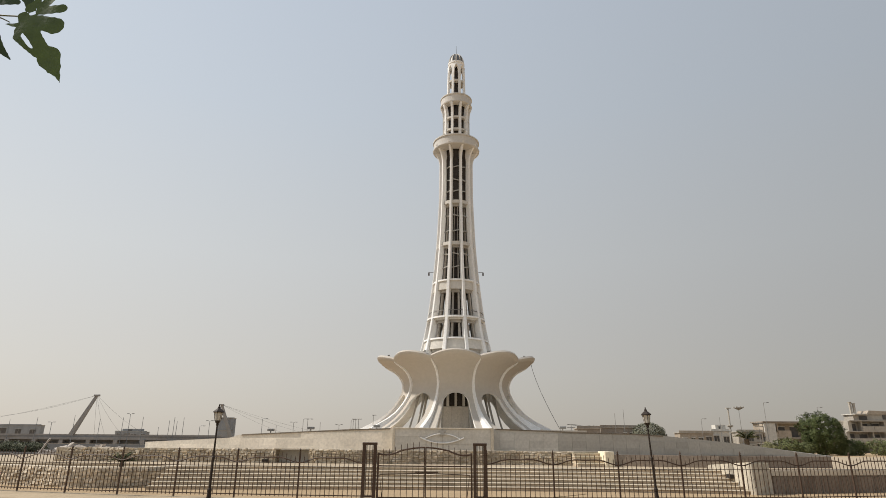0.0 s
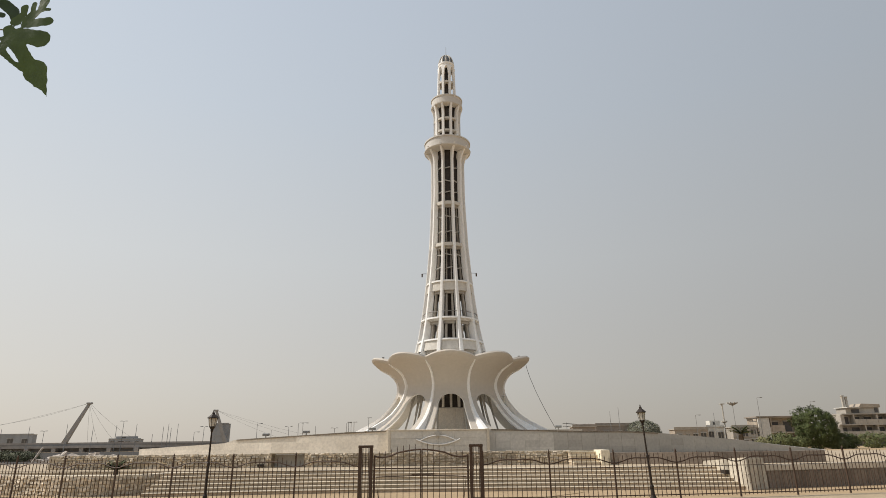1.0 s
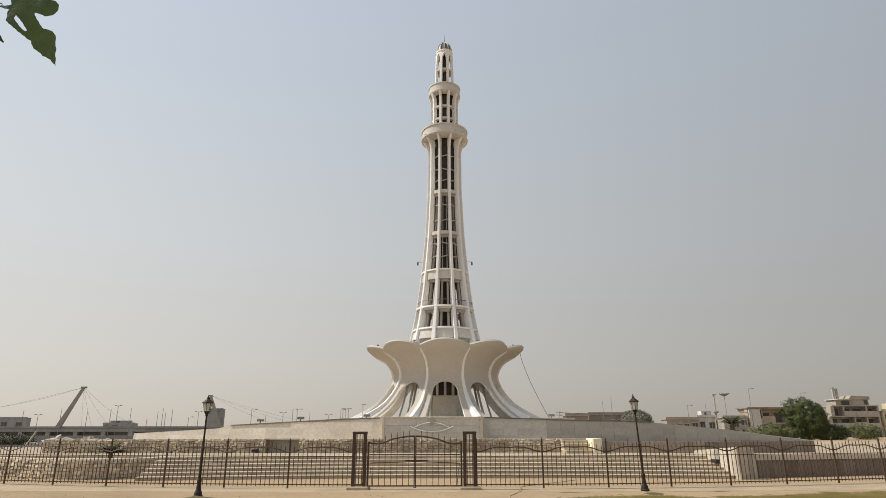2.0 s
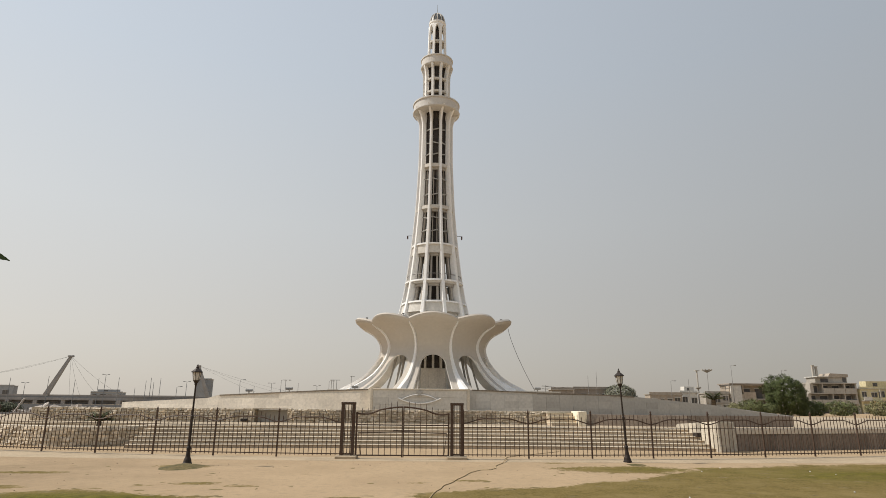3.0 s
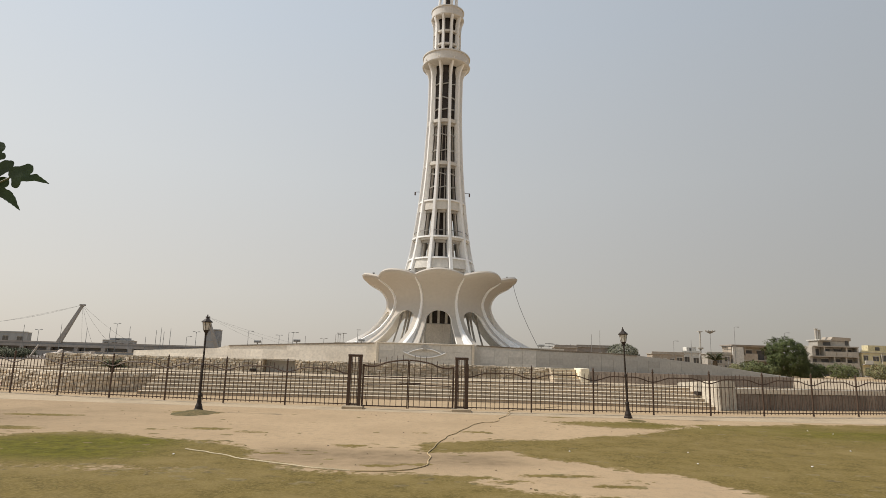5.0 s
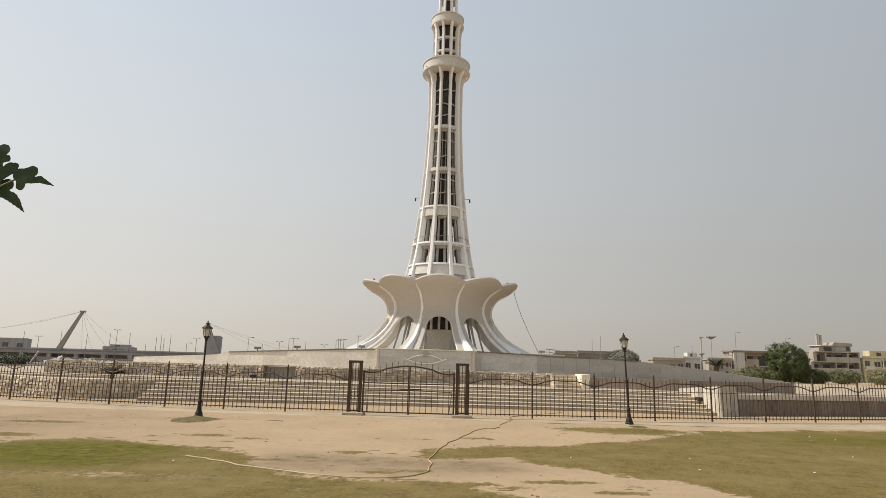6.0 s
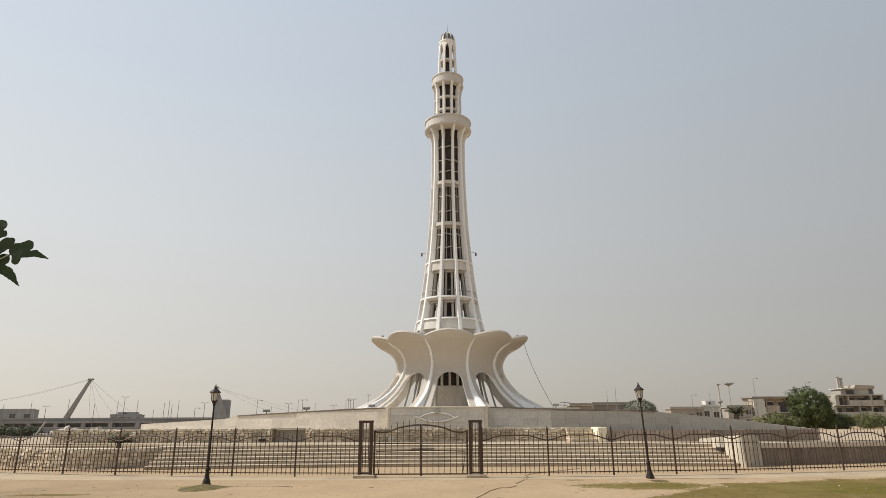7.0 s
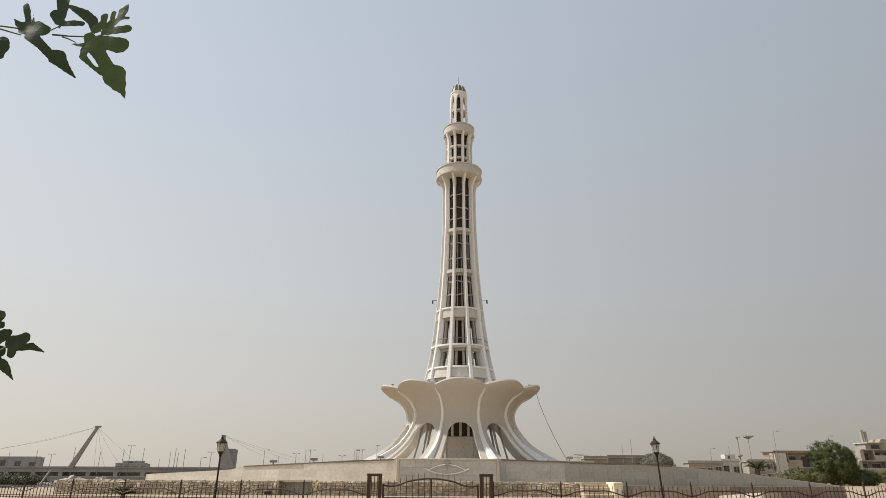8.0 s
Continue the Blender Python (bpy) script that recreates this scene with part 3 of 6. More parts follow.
# ---- platform wall with ramped wings ----
#   sideways slope from the eye, height of the top, height of the foot
WING = ((-0.50, 1.62, 0.75), (-0.36, 2.06, 0.95), (-0.35, 2.30, 0.98), (-0.299, 2.43, 1.05), (-0.179, 2.73, 1.1), (-0.099, 2.86, 1.15), (0.058, 2.88, 1.15), (0.203, 2.66, 1.15), (0.30, 2.57, 1.1), (0.343, 2.42, 1.0), (0.389, 2.2, 0.95), (0.454, 1.86, 0.9), (0.536, 1.22, 0.85), (0.59, 0.82, 0.8))


def wing_y(u):
    return 50 + 30 * u * u


def wing_top(u):
    return interp(u, [w[0] for w in WING], [w[1] for w in WING])


def wing_mesh(us):
    bm = bmesh.new()
    rows = []
    for u in us:
        y = wing_y(u)
        rows.append([bm.verts.new(v) for v in ((u * y, y, 0.3), (u * y, y, wing_top(u)), (u * (y + 1.6), y + 1.6, wing_top(u)), (u * (y + 1.6), y + 1.6, 0.3))])
    for a, b in zip(rows, rows[1:]):
        for i in range(3):
            bm.faces.new((a[i], a[i + 1], b[i + 1], b[i]))
    bm.faces.new(rows[0])
    bm.faces.new(rows[-1])
    return bm


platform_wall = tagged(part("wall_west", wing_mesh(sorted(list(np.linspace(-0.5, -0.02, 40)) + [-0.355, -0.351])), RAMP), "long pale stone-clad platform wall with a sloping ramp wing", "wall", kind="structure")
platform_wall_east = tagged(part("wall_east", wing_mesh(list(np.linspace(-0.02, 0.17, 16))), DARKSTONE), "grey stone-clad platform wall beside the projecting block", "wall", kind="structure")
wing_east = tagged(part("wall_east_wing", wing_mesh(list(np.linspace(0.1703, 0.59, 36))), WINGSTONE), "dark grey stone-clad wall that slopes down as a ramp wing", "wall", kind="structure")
tagged(part("platform", boxed(-9, 11, 52.5, 112, 0.3, 2.84), CAP), "raised stone platform under the tower", "platform", kind="structure")



def coping_mesh(us):
    """A thin capping course that stands a little proud of the wall."""
    bm = bmesh.new()
    rows = []
    for u in us:
        y, z = wing_y(u), wing_top(u)
        rows.append([bm.verts.new(v) for v in ((u * (y - 0.07), y - 0.07, z - 0.07), (u * (y - 0.07), y - 0.07, z + 0.025), (u * (y + 1.5), y + 1.5, z + 0.025), (u * (y + 1.5), y + 1.5, z - 0.07))])
    for a, b in zip(rows, rows[1:]):
        for i in range(4):
            bm.faces.new((a[i], a[(i + 1) % 4], b[(i + 1) % 4], b[i]))
    bm.faces.new(rows[0]), bm.faces.new(rows[-1])
    return bm


# Coping coloured dark brown to draw the shadow line under the wall's edge.
COPING_SHADE = material("brown_capping_stone", (0.24, 0.20, 0.155), 0.9, var=0.2, scale=1.0, fine=6.0)
part("coping", coping_mesh(np.linspace(-0.345, -0.105, 30)), COPING_SHADE, platform_wall, "thin coping course coloured dark as its shadow line")
part("coping", coping_mesh(np.linspace(0.064, 0.17, 12)), COPING_SHADE, platform_wall_east, "thin coping course coloured dark as its shadow line")
part("coping", coping_mesh(np.linspace(0.1703, 0.33, 18)), COPING_SHADE, wing_east, "thin coping course coloured dark as its shadow line")

# central block that stands out from the wall, with its emblem
block = thing("platform_block", "plain stone block projecting from the platform wall with a white emblem", "wall", (0, 0, 0))
part("body", boxed(-4.95, 2.92, 49.2, 51.4, 0.3, 2.87, bevel=0.03), PLAT, block)
part("corner_strip", boxed(-5.0, -4.78, 49.12, 51.4, 0.4, 2.93, bevel=0.02), CAP, block)
part("corner_strip", boxed(2.78, 3.0, 49.12, 51.4, 0.4, 2.93, bevel=0.02), CAP, block)
part("coping", boxed(-4.78, 2.78, 49.1, 49.6, 2.79, 2.9, bevel=0.02), CAP, block)
em = part("emblem", tube(bmesh.new(), [(-1.05 + 1.72 * s, 49.1, 1.75 + 0.42 * s * s) for s in np.linspace(-1, 1, 17)], 0.055, 6), WHITE, block, "white crescent emblem")
part("emblem_arc", tube(bmesh.new(), [(-1.05 + 1.45 * s, 49.1, 2.45 - 0.42 * s * s) for s in np.linspace(-1, 1, 17)], 0.045, 6), WHITE, em)
star = bmesh.new()
pts = [star.verts.new((-1.05 + (0.32 if k % 2 == 0 else 0.14) * math.sin(k * math.pi / 5), y, 2.55 + (0.32 if k % 2 == 0 else 0.14) * math.cos(k * math.pi / 5))) for y in (49.02, 49.2) for k in range(10)]
star.faces.new(pts[:10]), star.faces.new(pts[10:])
for k in range(10):
    star.faces.new((pts[k], pts[(k + 1) % 10], pts[10 + (k + 1) % 10], pts[10 + k]))
part("emblem_star", star, GREYWALL, em)


# ---- round planter, wing wall, low right-hand wall ----
def planter_line():
    run = [(-15.7 - 15.0 * (1 - s), 25.36 + 15.0 * (1 - s) * 0.42) for s in np.linspace(0, 1, 24, endpoint=False)]
    bend = [(-14.65 + 2.55 * math.sin(a), 27.71 - 2.55 * math.cos(a)) for a in np.linspace(radians(-23), radians(100), 20)]
    return run + bend


def along_wall(line, thick, z0, z1):
    bm = bmesh.new()
    rows = []
    for i, (x, y) in enumerate(line):
        a, b = line[max(i - 1, 0)], line[min(i + 1, len(line) - 1)]
        d = Vector((b[0] - a[0], b[1] - a[1])).normalized()
        nx, ny = -d.y * thick, d.x * thick
        rows.append([bm.verts.new(v) for v in ((x, y, z0), (x, y, z1), (x + nx, y + ny, z1), (x + nx, y + ny, z0))])
    for a, b in zip(rows, rows[1:]):
        for i in range(4):
            bm.faces.new((a[i], a[(i + 1) % 4], b[(i + 1) % 4], b[i]))
    bm.faces.new(rows[0])
    bm.faces.new(rows[-1])
    return bm


planter = thing("planter_wall", "low curved planter wall of rough tan stone", "planter", kind="structure")
part("body", along_wall(planter_line(), 0.45, -0.1, 0.70), MORTAR, planter)
part("coping", along_wall([(x, y) for x, y in planter_line()], 0.5, 0.70, 0.77), RUBBLE, planter)
soil = bmesh.new()
ring = [soil.verts.new((x - 0.1, y + 0.3, 0.68)) for x, y in planter_line()]
soil.faces.new(ring)
tagged(part("planter_soil", soil, MORTAR), "dry brown soil filling the planter", "soil", kind="structure")


WF = [(11.3, 28.7), (11.1, 27.9), (11.57, 24.9), (12.7, 25.75), (12.5, 28.7)]
WT = [0.96, 1.0, 1.2, 1.16, 0.96]


def wing_block():
    """A splayed block: its front corner leans back a little, its top falls to the back."""
    bm = bmesh.new()
    cx, cy = 11.8, 27.4
    low = [bm.verts.new((x, y, -0.1)) for x, y in WF]
    high = [bm.verts.new((x + (cx - x) * 0.06, y + (cy - y) * 0.03, z)) for (x, y), z in zip(WF, WT)]
    bm.faces.new(low), bm.faces.new(high)
    for i in range(5):
        bm.faces.new((low[i], low[(i + 1) % 5], high[(i + 1) % 5], high[i]))
    bmesh.ops.bevel(bm, geom=bm.edges[:], offset=0.03, segments=2, affect="EDGES")
    return bm


# Grey for the face turned from the sun: weathering and shade in one colour.
WEATHERED = material("grey_weathered_stone", (0.54, 0.485, 0.39), 0.9, var=0.2, scale=2.5, fine=7.0, tint=(0.22, 0.195, 0.155), streak=0.15, bump=0.5)
# Cream lifted to carry the sunlight on the left-facing stone.
LITSTONE = material("cream_wing_stone", (0.70, 0.62, 0.47), 0.9, var=0.14, scale=1.5, fine=7.0, bump=0.5, rand=0.2)
wing = thing("wing_wall", "pale splayed stone wing wall at the end of the steps", "wall", kind="structure")
part("body", wing_block(), WEATHERED, wing)
part("hole", boxed(11.2, 11.45, 26.2, 26.55, 0.52, 0.68), DARKGLASS, wing, "dark hole in the stone face")
RW = [(12.7, 25.85), (15.0, 26.5), (20.0, 27.9), (28.0, 30.2), (40.0, 33.5)]
low = thing("low_wall", "low dark tiled wall with a pale coping band", "wall", kind="structure")
TILE = material("brown_tile", (0.235, 0.19, 0.15), 0.7, var=0.2, scale=2.0, fine=10.0, rand=0.18, streak=0.25)
part("body", along_wall(RW, 0.5, -0.1, 0.66), TILE, low)
part("coping", along_wall([(x, y - 0.06) for x, y in RW], 0.8, 0.66, 0.87), CAP, low, "pale stone coping band")
tagged(part("back_wall", along_wall([(7.5, 31.3), (12.4, 29.9), (18.2, 31.0)], 0.4, 0.5, 1.32), TILE), "dark brown tiled wall on the terrace", "wall", kind="structure")

# small flight on the terrace
flight = thing("terrace_stairs", "small pale stone stairs up the rubble wall", "stairs")
for k in range(4):
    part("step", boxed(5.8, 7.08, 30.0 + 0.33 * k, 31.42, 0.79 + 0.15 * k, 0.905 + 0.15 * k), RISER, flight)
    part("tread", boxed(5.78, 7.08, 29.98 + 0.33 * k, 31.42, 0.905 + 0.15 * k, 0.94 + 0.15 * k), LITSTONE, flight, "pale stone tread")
part("cheek_wall", boxed(7.08, 7.5, 29.9, 31.42, 0.79, 1.47, bevel=0.02), LITSTONE, flight, "pale stone cheek wall")

# rubble wall of single stones, with a dark recess
rubble = thing("wall_rubble", "low rough rubble stone wall on the terrace", "wall", kind="structure")
part("backing", boxed(-20.2, -9.0, 31.45, 32.2, 0.7, 1.44), MORTAR, rubble)
part("backing", boxed(-7.35, 7.5, 31.45, 32.2, 0.7, 1.44), MORTAR, rubble)
part("recess", boxed(-9.0, -7.35, 32.1, 32.6, 0.7, 1.40), DARKSTONE, rubble, "dark grey recess in the wall")
part("lintel", boxed(-9.1, -7.25, 31.42, 32.3, 1.42, 1.47), MORTAR, rubble)
part("vent", boxed(-9.62, -9.32, 31.25, 31.5, 0.84, 0.96), DARKGLASS, rubble, "dark vent hole")
# ---- fence of bowed panels round the monument ----
FC, FR = (-0.52, 77.6), 56.64
STEP_A = 2.2264
PANEL_W = 2.2


def on_arc(deg):
    a = radians(deg)
    return FC[0] + FR * math.sin(a), FC[1] - FR * math.cos(a)


def wave(s):
    """Height of the bowed rail across a panel, s from 0 to 1."""
    return 1.235 - 0.075 * math.cos(2 * math.pi * s) - 0.03 * math.cos(4 * math.pi * s)


def picket_mesh(h):
    bm = bmesh.new()
    box(bm, -0.009, 0.009, -0.009, 0.009, 0.06, h - 0.07)
    top = [bm.verts.new(v) for v in ((-0.014, 0, h - 0.07), (0, -0.014, h - 0.07), (0.014, 0, h - 0.07), (0, 0.014, h - 0.07))]
    tip = bm.verts.new((0, 0, h))
    for i in range(4):
        bm.faces.new((top[i], top[(i + 1) % 4], tip))
    bm.faces.new(top)
    return bm


def post_mesh():
    bm = bmesh.new()
    box(bm, -0.023, 0.023, -0.023, 0.023, 0, 1.46)
    box(bm, -0.032, 0.032, -0.032, 0.032, 1.46, 1.48)
    lathe(bm, ((0.0, 1.475), (0.022, 1.49), (0.031, 1.52), (0.022, 1.55), (0.0, 1.60)), 8)
    return bm


def fence_panel():
    p = thing("fence_panel", "brown painted iron fence panel with pointed pickets and wavy rail", "fence", group="fence panels in front of the steps")
    part("post", post_mesh(), IRON, p)
    n = 13
    tall = [wave((i + 1) / (n + 1)) + 0.20 + 0.02 * math.sin(i * 2.1) for i in range(n)]
    for i in range(n):
        part("picket", picket_mesh(tall[i]), IRON, p, m=pose(PANEL_W * (i + 1) / (n + 1), 0, 0))
    part("wavy_rail", tube(bmesh.new(), [(PANEL_W * s, -0.012, wave(s)) for s in np.linspace(0, 1, 25)], 0.02, 5), IRON, p)
    part("upper_rail", boxed(0, PANEL_W, -0.008, 0.008, 0.99, 1.01), IRON, p)
    part("bottom_rail", boxed(0, PANEL_W, -0.01, 0.01, 0.10, 0.13), IRON, p)
    return p


def arc_pose(deg):
    """At a post, turned towards the next one."""
    (x, y), (x2, y2) = on_arc(deg), on_arc(deg + STEP_A)
    return pose(x, y, 0.03, 0, 0, math.degrees(math.atan2(y2 - y, x2 - x)))


panel = fence_panel()
first = [3.8348 + STEP_A * k for k in range(0, 10)] + [-4.7453 - STEP_A * k for k in range(1, 10)]
panel.matrix_basis = arc_pose(first[0])
for a in first[1:]:
    copy_thing(panel, arc_pose(a))


def short_panel(a0, a1):
    """The piece of fence between a post and the gate."""
    (x0, y0), (x1, y1) = on_arc(a0), on_arc(a1)
    w = math.hypot(x1 - x0, y1 - y0)
    p = thing("fence_panel", "brown iron fence panel that meets the gate pillar", "fence", (x0, y0, 0.03), math.degrees(math.atan2(y1 - y0, x1 - x0)), group="fence panels in front of the steps")
    part("post", post_mesh(), IRON, p)
    n = max(3, round(w / 0.157) - 1)
    for i in range(n):
        part("picket", picket_mesh(wave((i + 1) / (n + 1)) + 0.2), IRON, p, m=pose(w * (i + 1) / (n + 1), 0, 0))
    part("wavy_rail", tube(bmesh.new(), [(w * s, -0.012, wave(s)) for s in np.linspace(0, 1, 21)], 0.02, 5), IRON, p)
    part("upper_rail", boxed(0, w, -0.008, 0.008, 0.99, 1.01), IRON, p)
    part("bottom_rail", boxed(0, w, -0.01, 0.01, 0.10, 0.13), IRON, p)


GATE_Y = 20.98
GL0, GL1, GR0, GR1 = -3.07, -2.60, 0.62, 1.06
deg = lambda x: math.degrees(math.asin((x - FC[0]) / FR))
short_panel(-4.7453, deg(GL0))
short_panel(deg(GR1), 3.8348)


def gate_pillar(x0, x1):
    p = thing("gate_pillar", "open dark iron gate pillar with slim inner bars", "gate pillar", ((x0 + x1) / 2, GATE_Y, 0.0), group="gate pillars")
    h = (x1 - x0) / 2
    part("base", boxed(-h - 0.12, h + 0.12, -0.3, 0.3, -0.02, 0.1, bevel=0.02), KERB, p, "low concrete base")
    for s in (-1, 1):
        part("upright", boxed(min(s * h, s * (h - 0.105)), max(s * h, s * (h - 0.105)), -0.07, 0.07, 0.1, 1.74), IRON, p)
    part("top_bar", boxed(-h - 0.01, h + 0.01, -0.08, 0.08, 1.735, 1.82, bevel=0.01), IRON, p)
    part("bottom_bar", boxed(-h + 0.06, h - 0.06, -0.04, 0.04, 0.12, 0.17), IRON, p)
    for k in (-1, 0, 1):
        part("bar", boxed(k * h * 0.42 - 0.011, k * h * 0.42 + 0.011, -0.011, 0.011, 0.15, 1.74), IRON, p)


gate_pillar(GL0, GL1)
gate_pillar(GR0, GR1)


def gate_top(s):
    """The bowed top of the double gate, s from 0 at a hinge to 1 at the middle."""
    return 1.47 + 0.20 * (0.5 - 0.5 * math.cos(math.pi * s)) - 0.06 * math.sin(math.pi * min(1, s * 2)) * (s < 0.5)


def gate_leaf(xh, xm):
    p = thing("gate_leaf", "closed dark iron gate leaf with bowed top rail and pickets", "gate", (xh, GATE_Y, 0.0), group="leaves of the double gate")
    w = xm - xh
    sg = 1 if w > 0 else -1
    part("hinge_stile", boxed(min(0, sg * 0.06), max(0, sg * 0.06), -0.03, 0.03, 0.08, gate_top(0) + 0.03), IRON, p)
    part("meeting_stile", boxed(w - 0.035, w + 0.0, -0.03, 0.03, 0.05, 1.68) if sg > 0 else boxed(w, w + 0.035, -0.03, 0.03, 0.05, 1.68), IRON, p)
    part("top_rail", tube(bmesh.new(), [(w * s, -0.01, gate_top(s)) for s in np.linspace(0, 1, 17)], 0.03, 6), IRON, p)
    for z in (0.09, 1.06):
        part("rail", boxed(min(0, w), max(0, w), -0.016, 0.016, z, z + 0.04), IRON, p)
    part("lower_frame", tube(bmesh.new(), [(w * 0.12, -0.03, 0.12), (w * 0.06, -0.03, 0.82), (w, -0.03, 0.86)], 0.016, 5), IRON, p, "bent iron bar frame")
    n = 8
    for i in range(1, n):
        part("picket", picket_mesh(gate_top(i / n) + 0.15), IRON, p, m=pose(w * i / n, 0, 0.06))


gate_leaf(GL1 + 0.03, -0.985)
gate_leaf(GR0 - 0.03, -0.975)
tagged(part("gate_latch", boxed(-1.3, -0.55, 20.9, 20.94, 0.88, 0.92), IRON), "dark iron slide latch across the gate leaves", "latch")

# ---- lamp posts ----
LAMPGLASS = material("frosted_lamp_glass", (0.55, 0.52, 0.46), 0.3, var=0.1, scale=6, fine=30)


def lamp_post(x, y, tall, lean=0.0):
    p = thing("street_lamp", "black cast-iron park lamp post with a hexagonal glass lantern", "street lamp", group="park lamps before the fence")
    p.matrix_basis = pose(x, y, 0, 0, lean, 0) @ Matrix.Diagonal((0.83, 0.83, tall, 1))
    part("base", lathe(bmesh.new(), ((0.0, -0.05), (0.165, -0.05), (0.165, 0.04), (0.14, 0.06), (0.125, 0.13), (0.085, 0.21), (0.065, 0.38), (0.078, 0.41), (0.078, 0.46), (0.055, 0.50)), 16), LAMPIRON, p)
    part("pole", lathe(bmesh.new(), ((0.046, 0.48), (0.04, 1.25), (0.056, 1.27), (0.056, 1.33), (0.036, 1.36), (0.029, 2.2), (0.05, 2.22), (0.05, 2.26), (0.02, 2.30)), 12), LAMPIRON, p)
    lan = part("lantern", lathe(bmesh.new(), ((0.0, 2.26), (0.06, 2.27), (0.10, 2.33), (0.105, 2.35)), 6), LAMPIRON, p)
    part("glass", lathe(bmesh.new(), ((0.10, 2.345), (0.152, 2.58)), 6), LAMPGLASS, lan, "frosted lantern glass")
    part("roof", lathe(bmesh.new(), ((0.15, 2.575), (0.20, 2.575), (0.20, 2.60), (0.10, 2.67), (0.055, 2.70), (0.05, 2.74), (0.02, 2.76), (0.025, 2.79), (0.0, 2.83)), 6), LAMPIRON, lan)
    for k in range(6):
        a = 2 * math.pi * k / 6
        part("bar", tube(bmesh.new(), [(0.104 * math.sin(a), -0.104 * math.cos(a), 2.34), (0.156 * math.sin(a), -0.156 * math.cos(a), 2.59)], 0.009, 4), LAMPIRON, lan)
    return p


lamp_post(-7.19, 18.68, 1.03)
lamp_post(6.38, 20.40, 1.065, -2.2)
# ---- the city behind ----
ROADGREY = material("flyover_concrete", (0.22, 0.215, 0.21), 0.9, var=0.12, scale=0.1, fine=1.0)
DECK = material("weathered_deck", (0.31, 0.30, 0.29), 0.9, var=0.12, scale=0.1, fine=1.0)
PYLON = material("grey_pylon_paint", (0.30, 0.29, 0.275), 0.7, var=0.08, scale=0.2, fine=2.0)
CABLE = material("dark_cable", (0.12, 0.12, 0.12), 0.6, 0.3)
POLE = material("galvanised_pole", (0.27, 0.265, 0.255), 0.6, 0.3)
PLASTER = [material(n, c, 0.85, var=0.12, scale=0.3, fine=2.0, streak=0.3) for n, c in (("grey_plaster", (0.42, 0.385, 0.33)), ("tan_plaster", (0.40, 0.34, 0.27)), ("white_plaster", (0.60, 0.58, 0.53)), ("yellow_plaster", (0.66, 0.58, 0.36)), ("brown_plaster", (0.30, 0.26, 0.22)))]
FARWINDOW = material("dusty_window", (0.11, 0.105, 0.10), 0.5, var=0.2)
TARP = material("white_tarp", (0.52, 0.46, 0.40), 0.8, var=0.15, scale=1.0, fine=4.0)

ASPHALT = material("dark_asphalt", (0.085, 0.08, 0.075), 1.0, var=0.15, scale=0.2, fine=2.0, spec=0.0)
tagged(part("road", along_wall([(-230, 52), (-120, 52), (-31, 56)], 190, -0.2, 0.0), ASPHALT), "dark asphalt car park and road beyond the terrace", "road", kind="structure")
flyover = thing("flyover", "long dark concrete flyover road behind the park", "bridge")
part("deck", along_wall([(-260, 250), (-182, 250), (-150, 250), (-123, 252), (-88, 256), (-60, 262)], 10, 1.5, 2.5), DECK, flyover)
part("parapet", along_wall([(-260, 249.8), (-182, 249.8), (-123, 251.8), (-88, 255.8), (-60, 261.8)], 0.4, 2.5, 3.1), ROADGREY, flyover)
part("side_wall", along_wall([(-260, 251.5), (-182, 251.5), (-123, 253.5), (-88, 257.5), (-60, 263.5)], 6, -0.2, 1.6), ROADGREY, flyover)
pier = part("pier", boxed(-0.8, 0.8, 249.6, 251.6, -0.2, 1.6), DECK, flyover, m=pose(-182, 0, 0))
for k in range(1, 9):
    share(pier, pose(-182 + 11 * k, 0.25 * k, 0))
upper = thing("upper_flyover", "grey raised approach road with a parapet", "bridge")
part("deck", along_wall([(-300, 300), (-200, 300), (-150, 302), (-118, 306)], 9, 2.2, 4.0), DECK, upper)
part("support_wall", along_wall([(-300, 302), (-200, 302), (-150, 304), (-118, 308)], 5, -0.2, 2.3), ROADGREY, upper)


def bridge_pylon(base, top, w0, w1, ends):
    p = thing("bridge_pylon", "leaning grey cable-stayed bridge pylon with thin cables", "bridge pylon", group="bridge pylons")
    b, t = Vector(base), Vector(top)
    bm = bmesh.new()
    rows = [[bm.verts.new(c + Vector((x * w, y * w * 0.6, 0))) for x, y in ((-1, -1), (1, -1), (1, 1), (-1, 1))] for c, w in ((Vector((b.x, b.y, -0.2)), w0), (b.lerp(t, 0.1), w0), (t, w1))]
    for a, c in zip(rows, rows[1:]):
        for i in range(4):
            bm.faces.new((a[i], a[(i + 1) % 4], c[(i + 1) % 4], c[i]))
    bm.faces.new(rows[0]), bm.faces.new(rows[-1])
    part("mast", bm, PYLON, p)
    part("head", boxed(t.x - 1.3, t.x + 1.3, t.y - 0.8, t.y + 0.8, t.z - 0.5, t.z + 0.4, bevel=0.15), PYLON, p)
    for e in ends:
        e = Vector(e)
        part("cable", tube(bmesh.new(), [t.lerp(e, s) - Vector((0, 0, 1.2 * math.sin(math.pi * s))) for s in np.linspace(0, 1, 9)], 0.04, 5), CABLE, p)


bridge_pylon((-188, 300, 2.2), (-178.0, 300, 22.4), 1.2, 0.65, ((-250, 300, 7.5), (-225, 300, 12.0), (-176, 300, 4.0), (-171, 300, 4.0), (-163, 301, 4.0), (-152, 302, 4.0)))
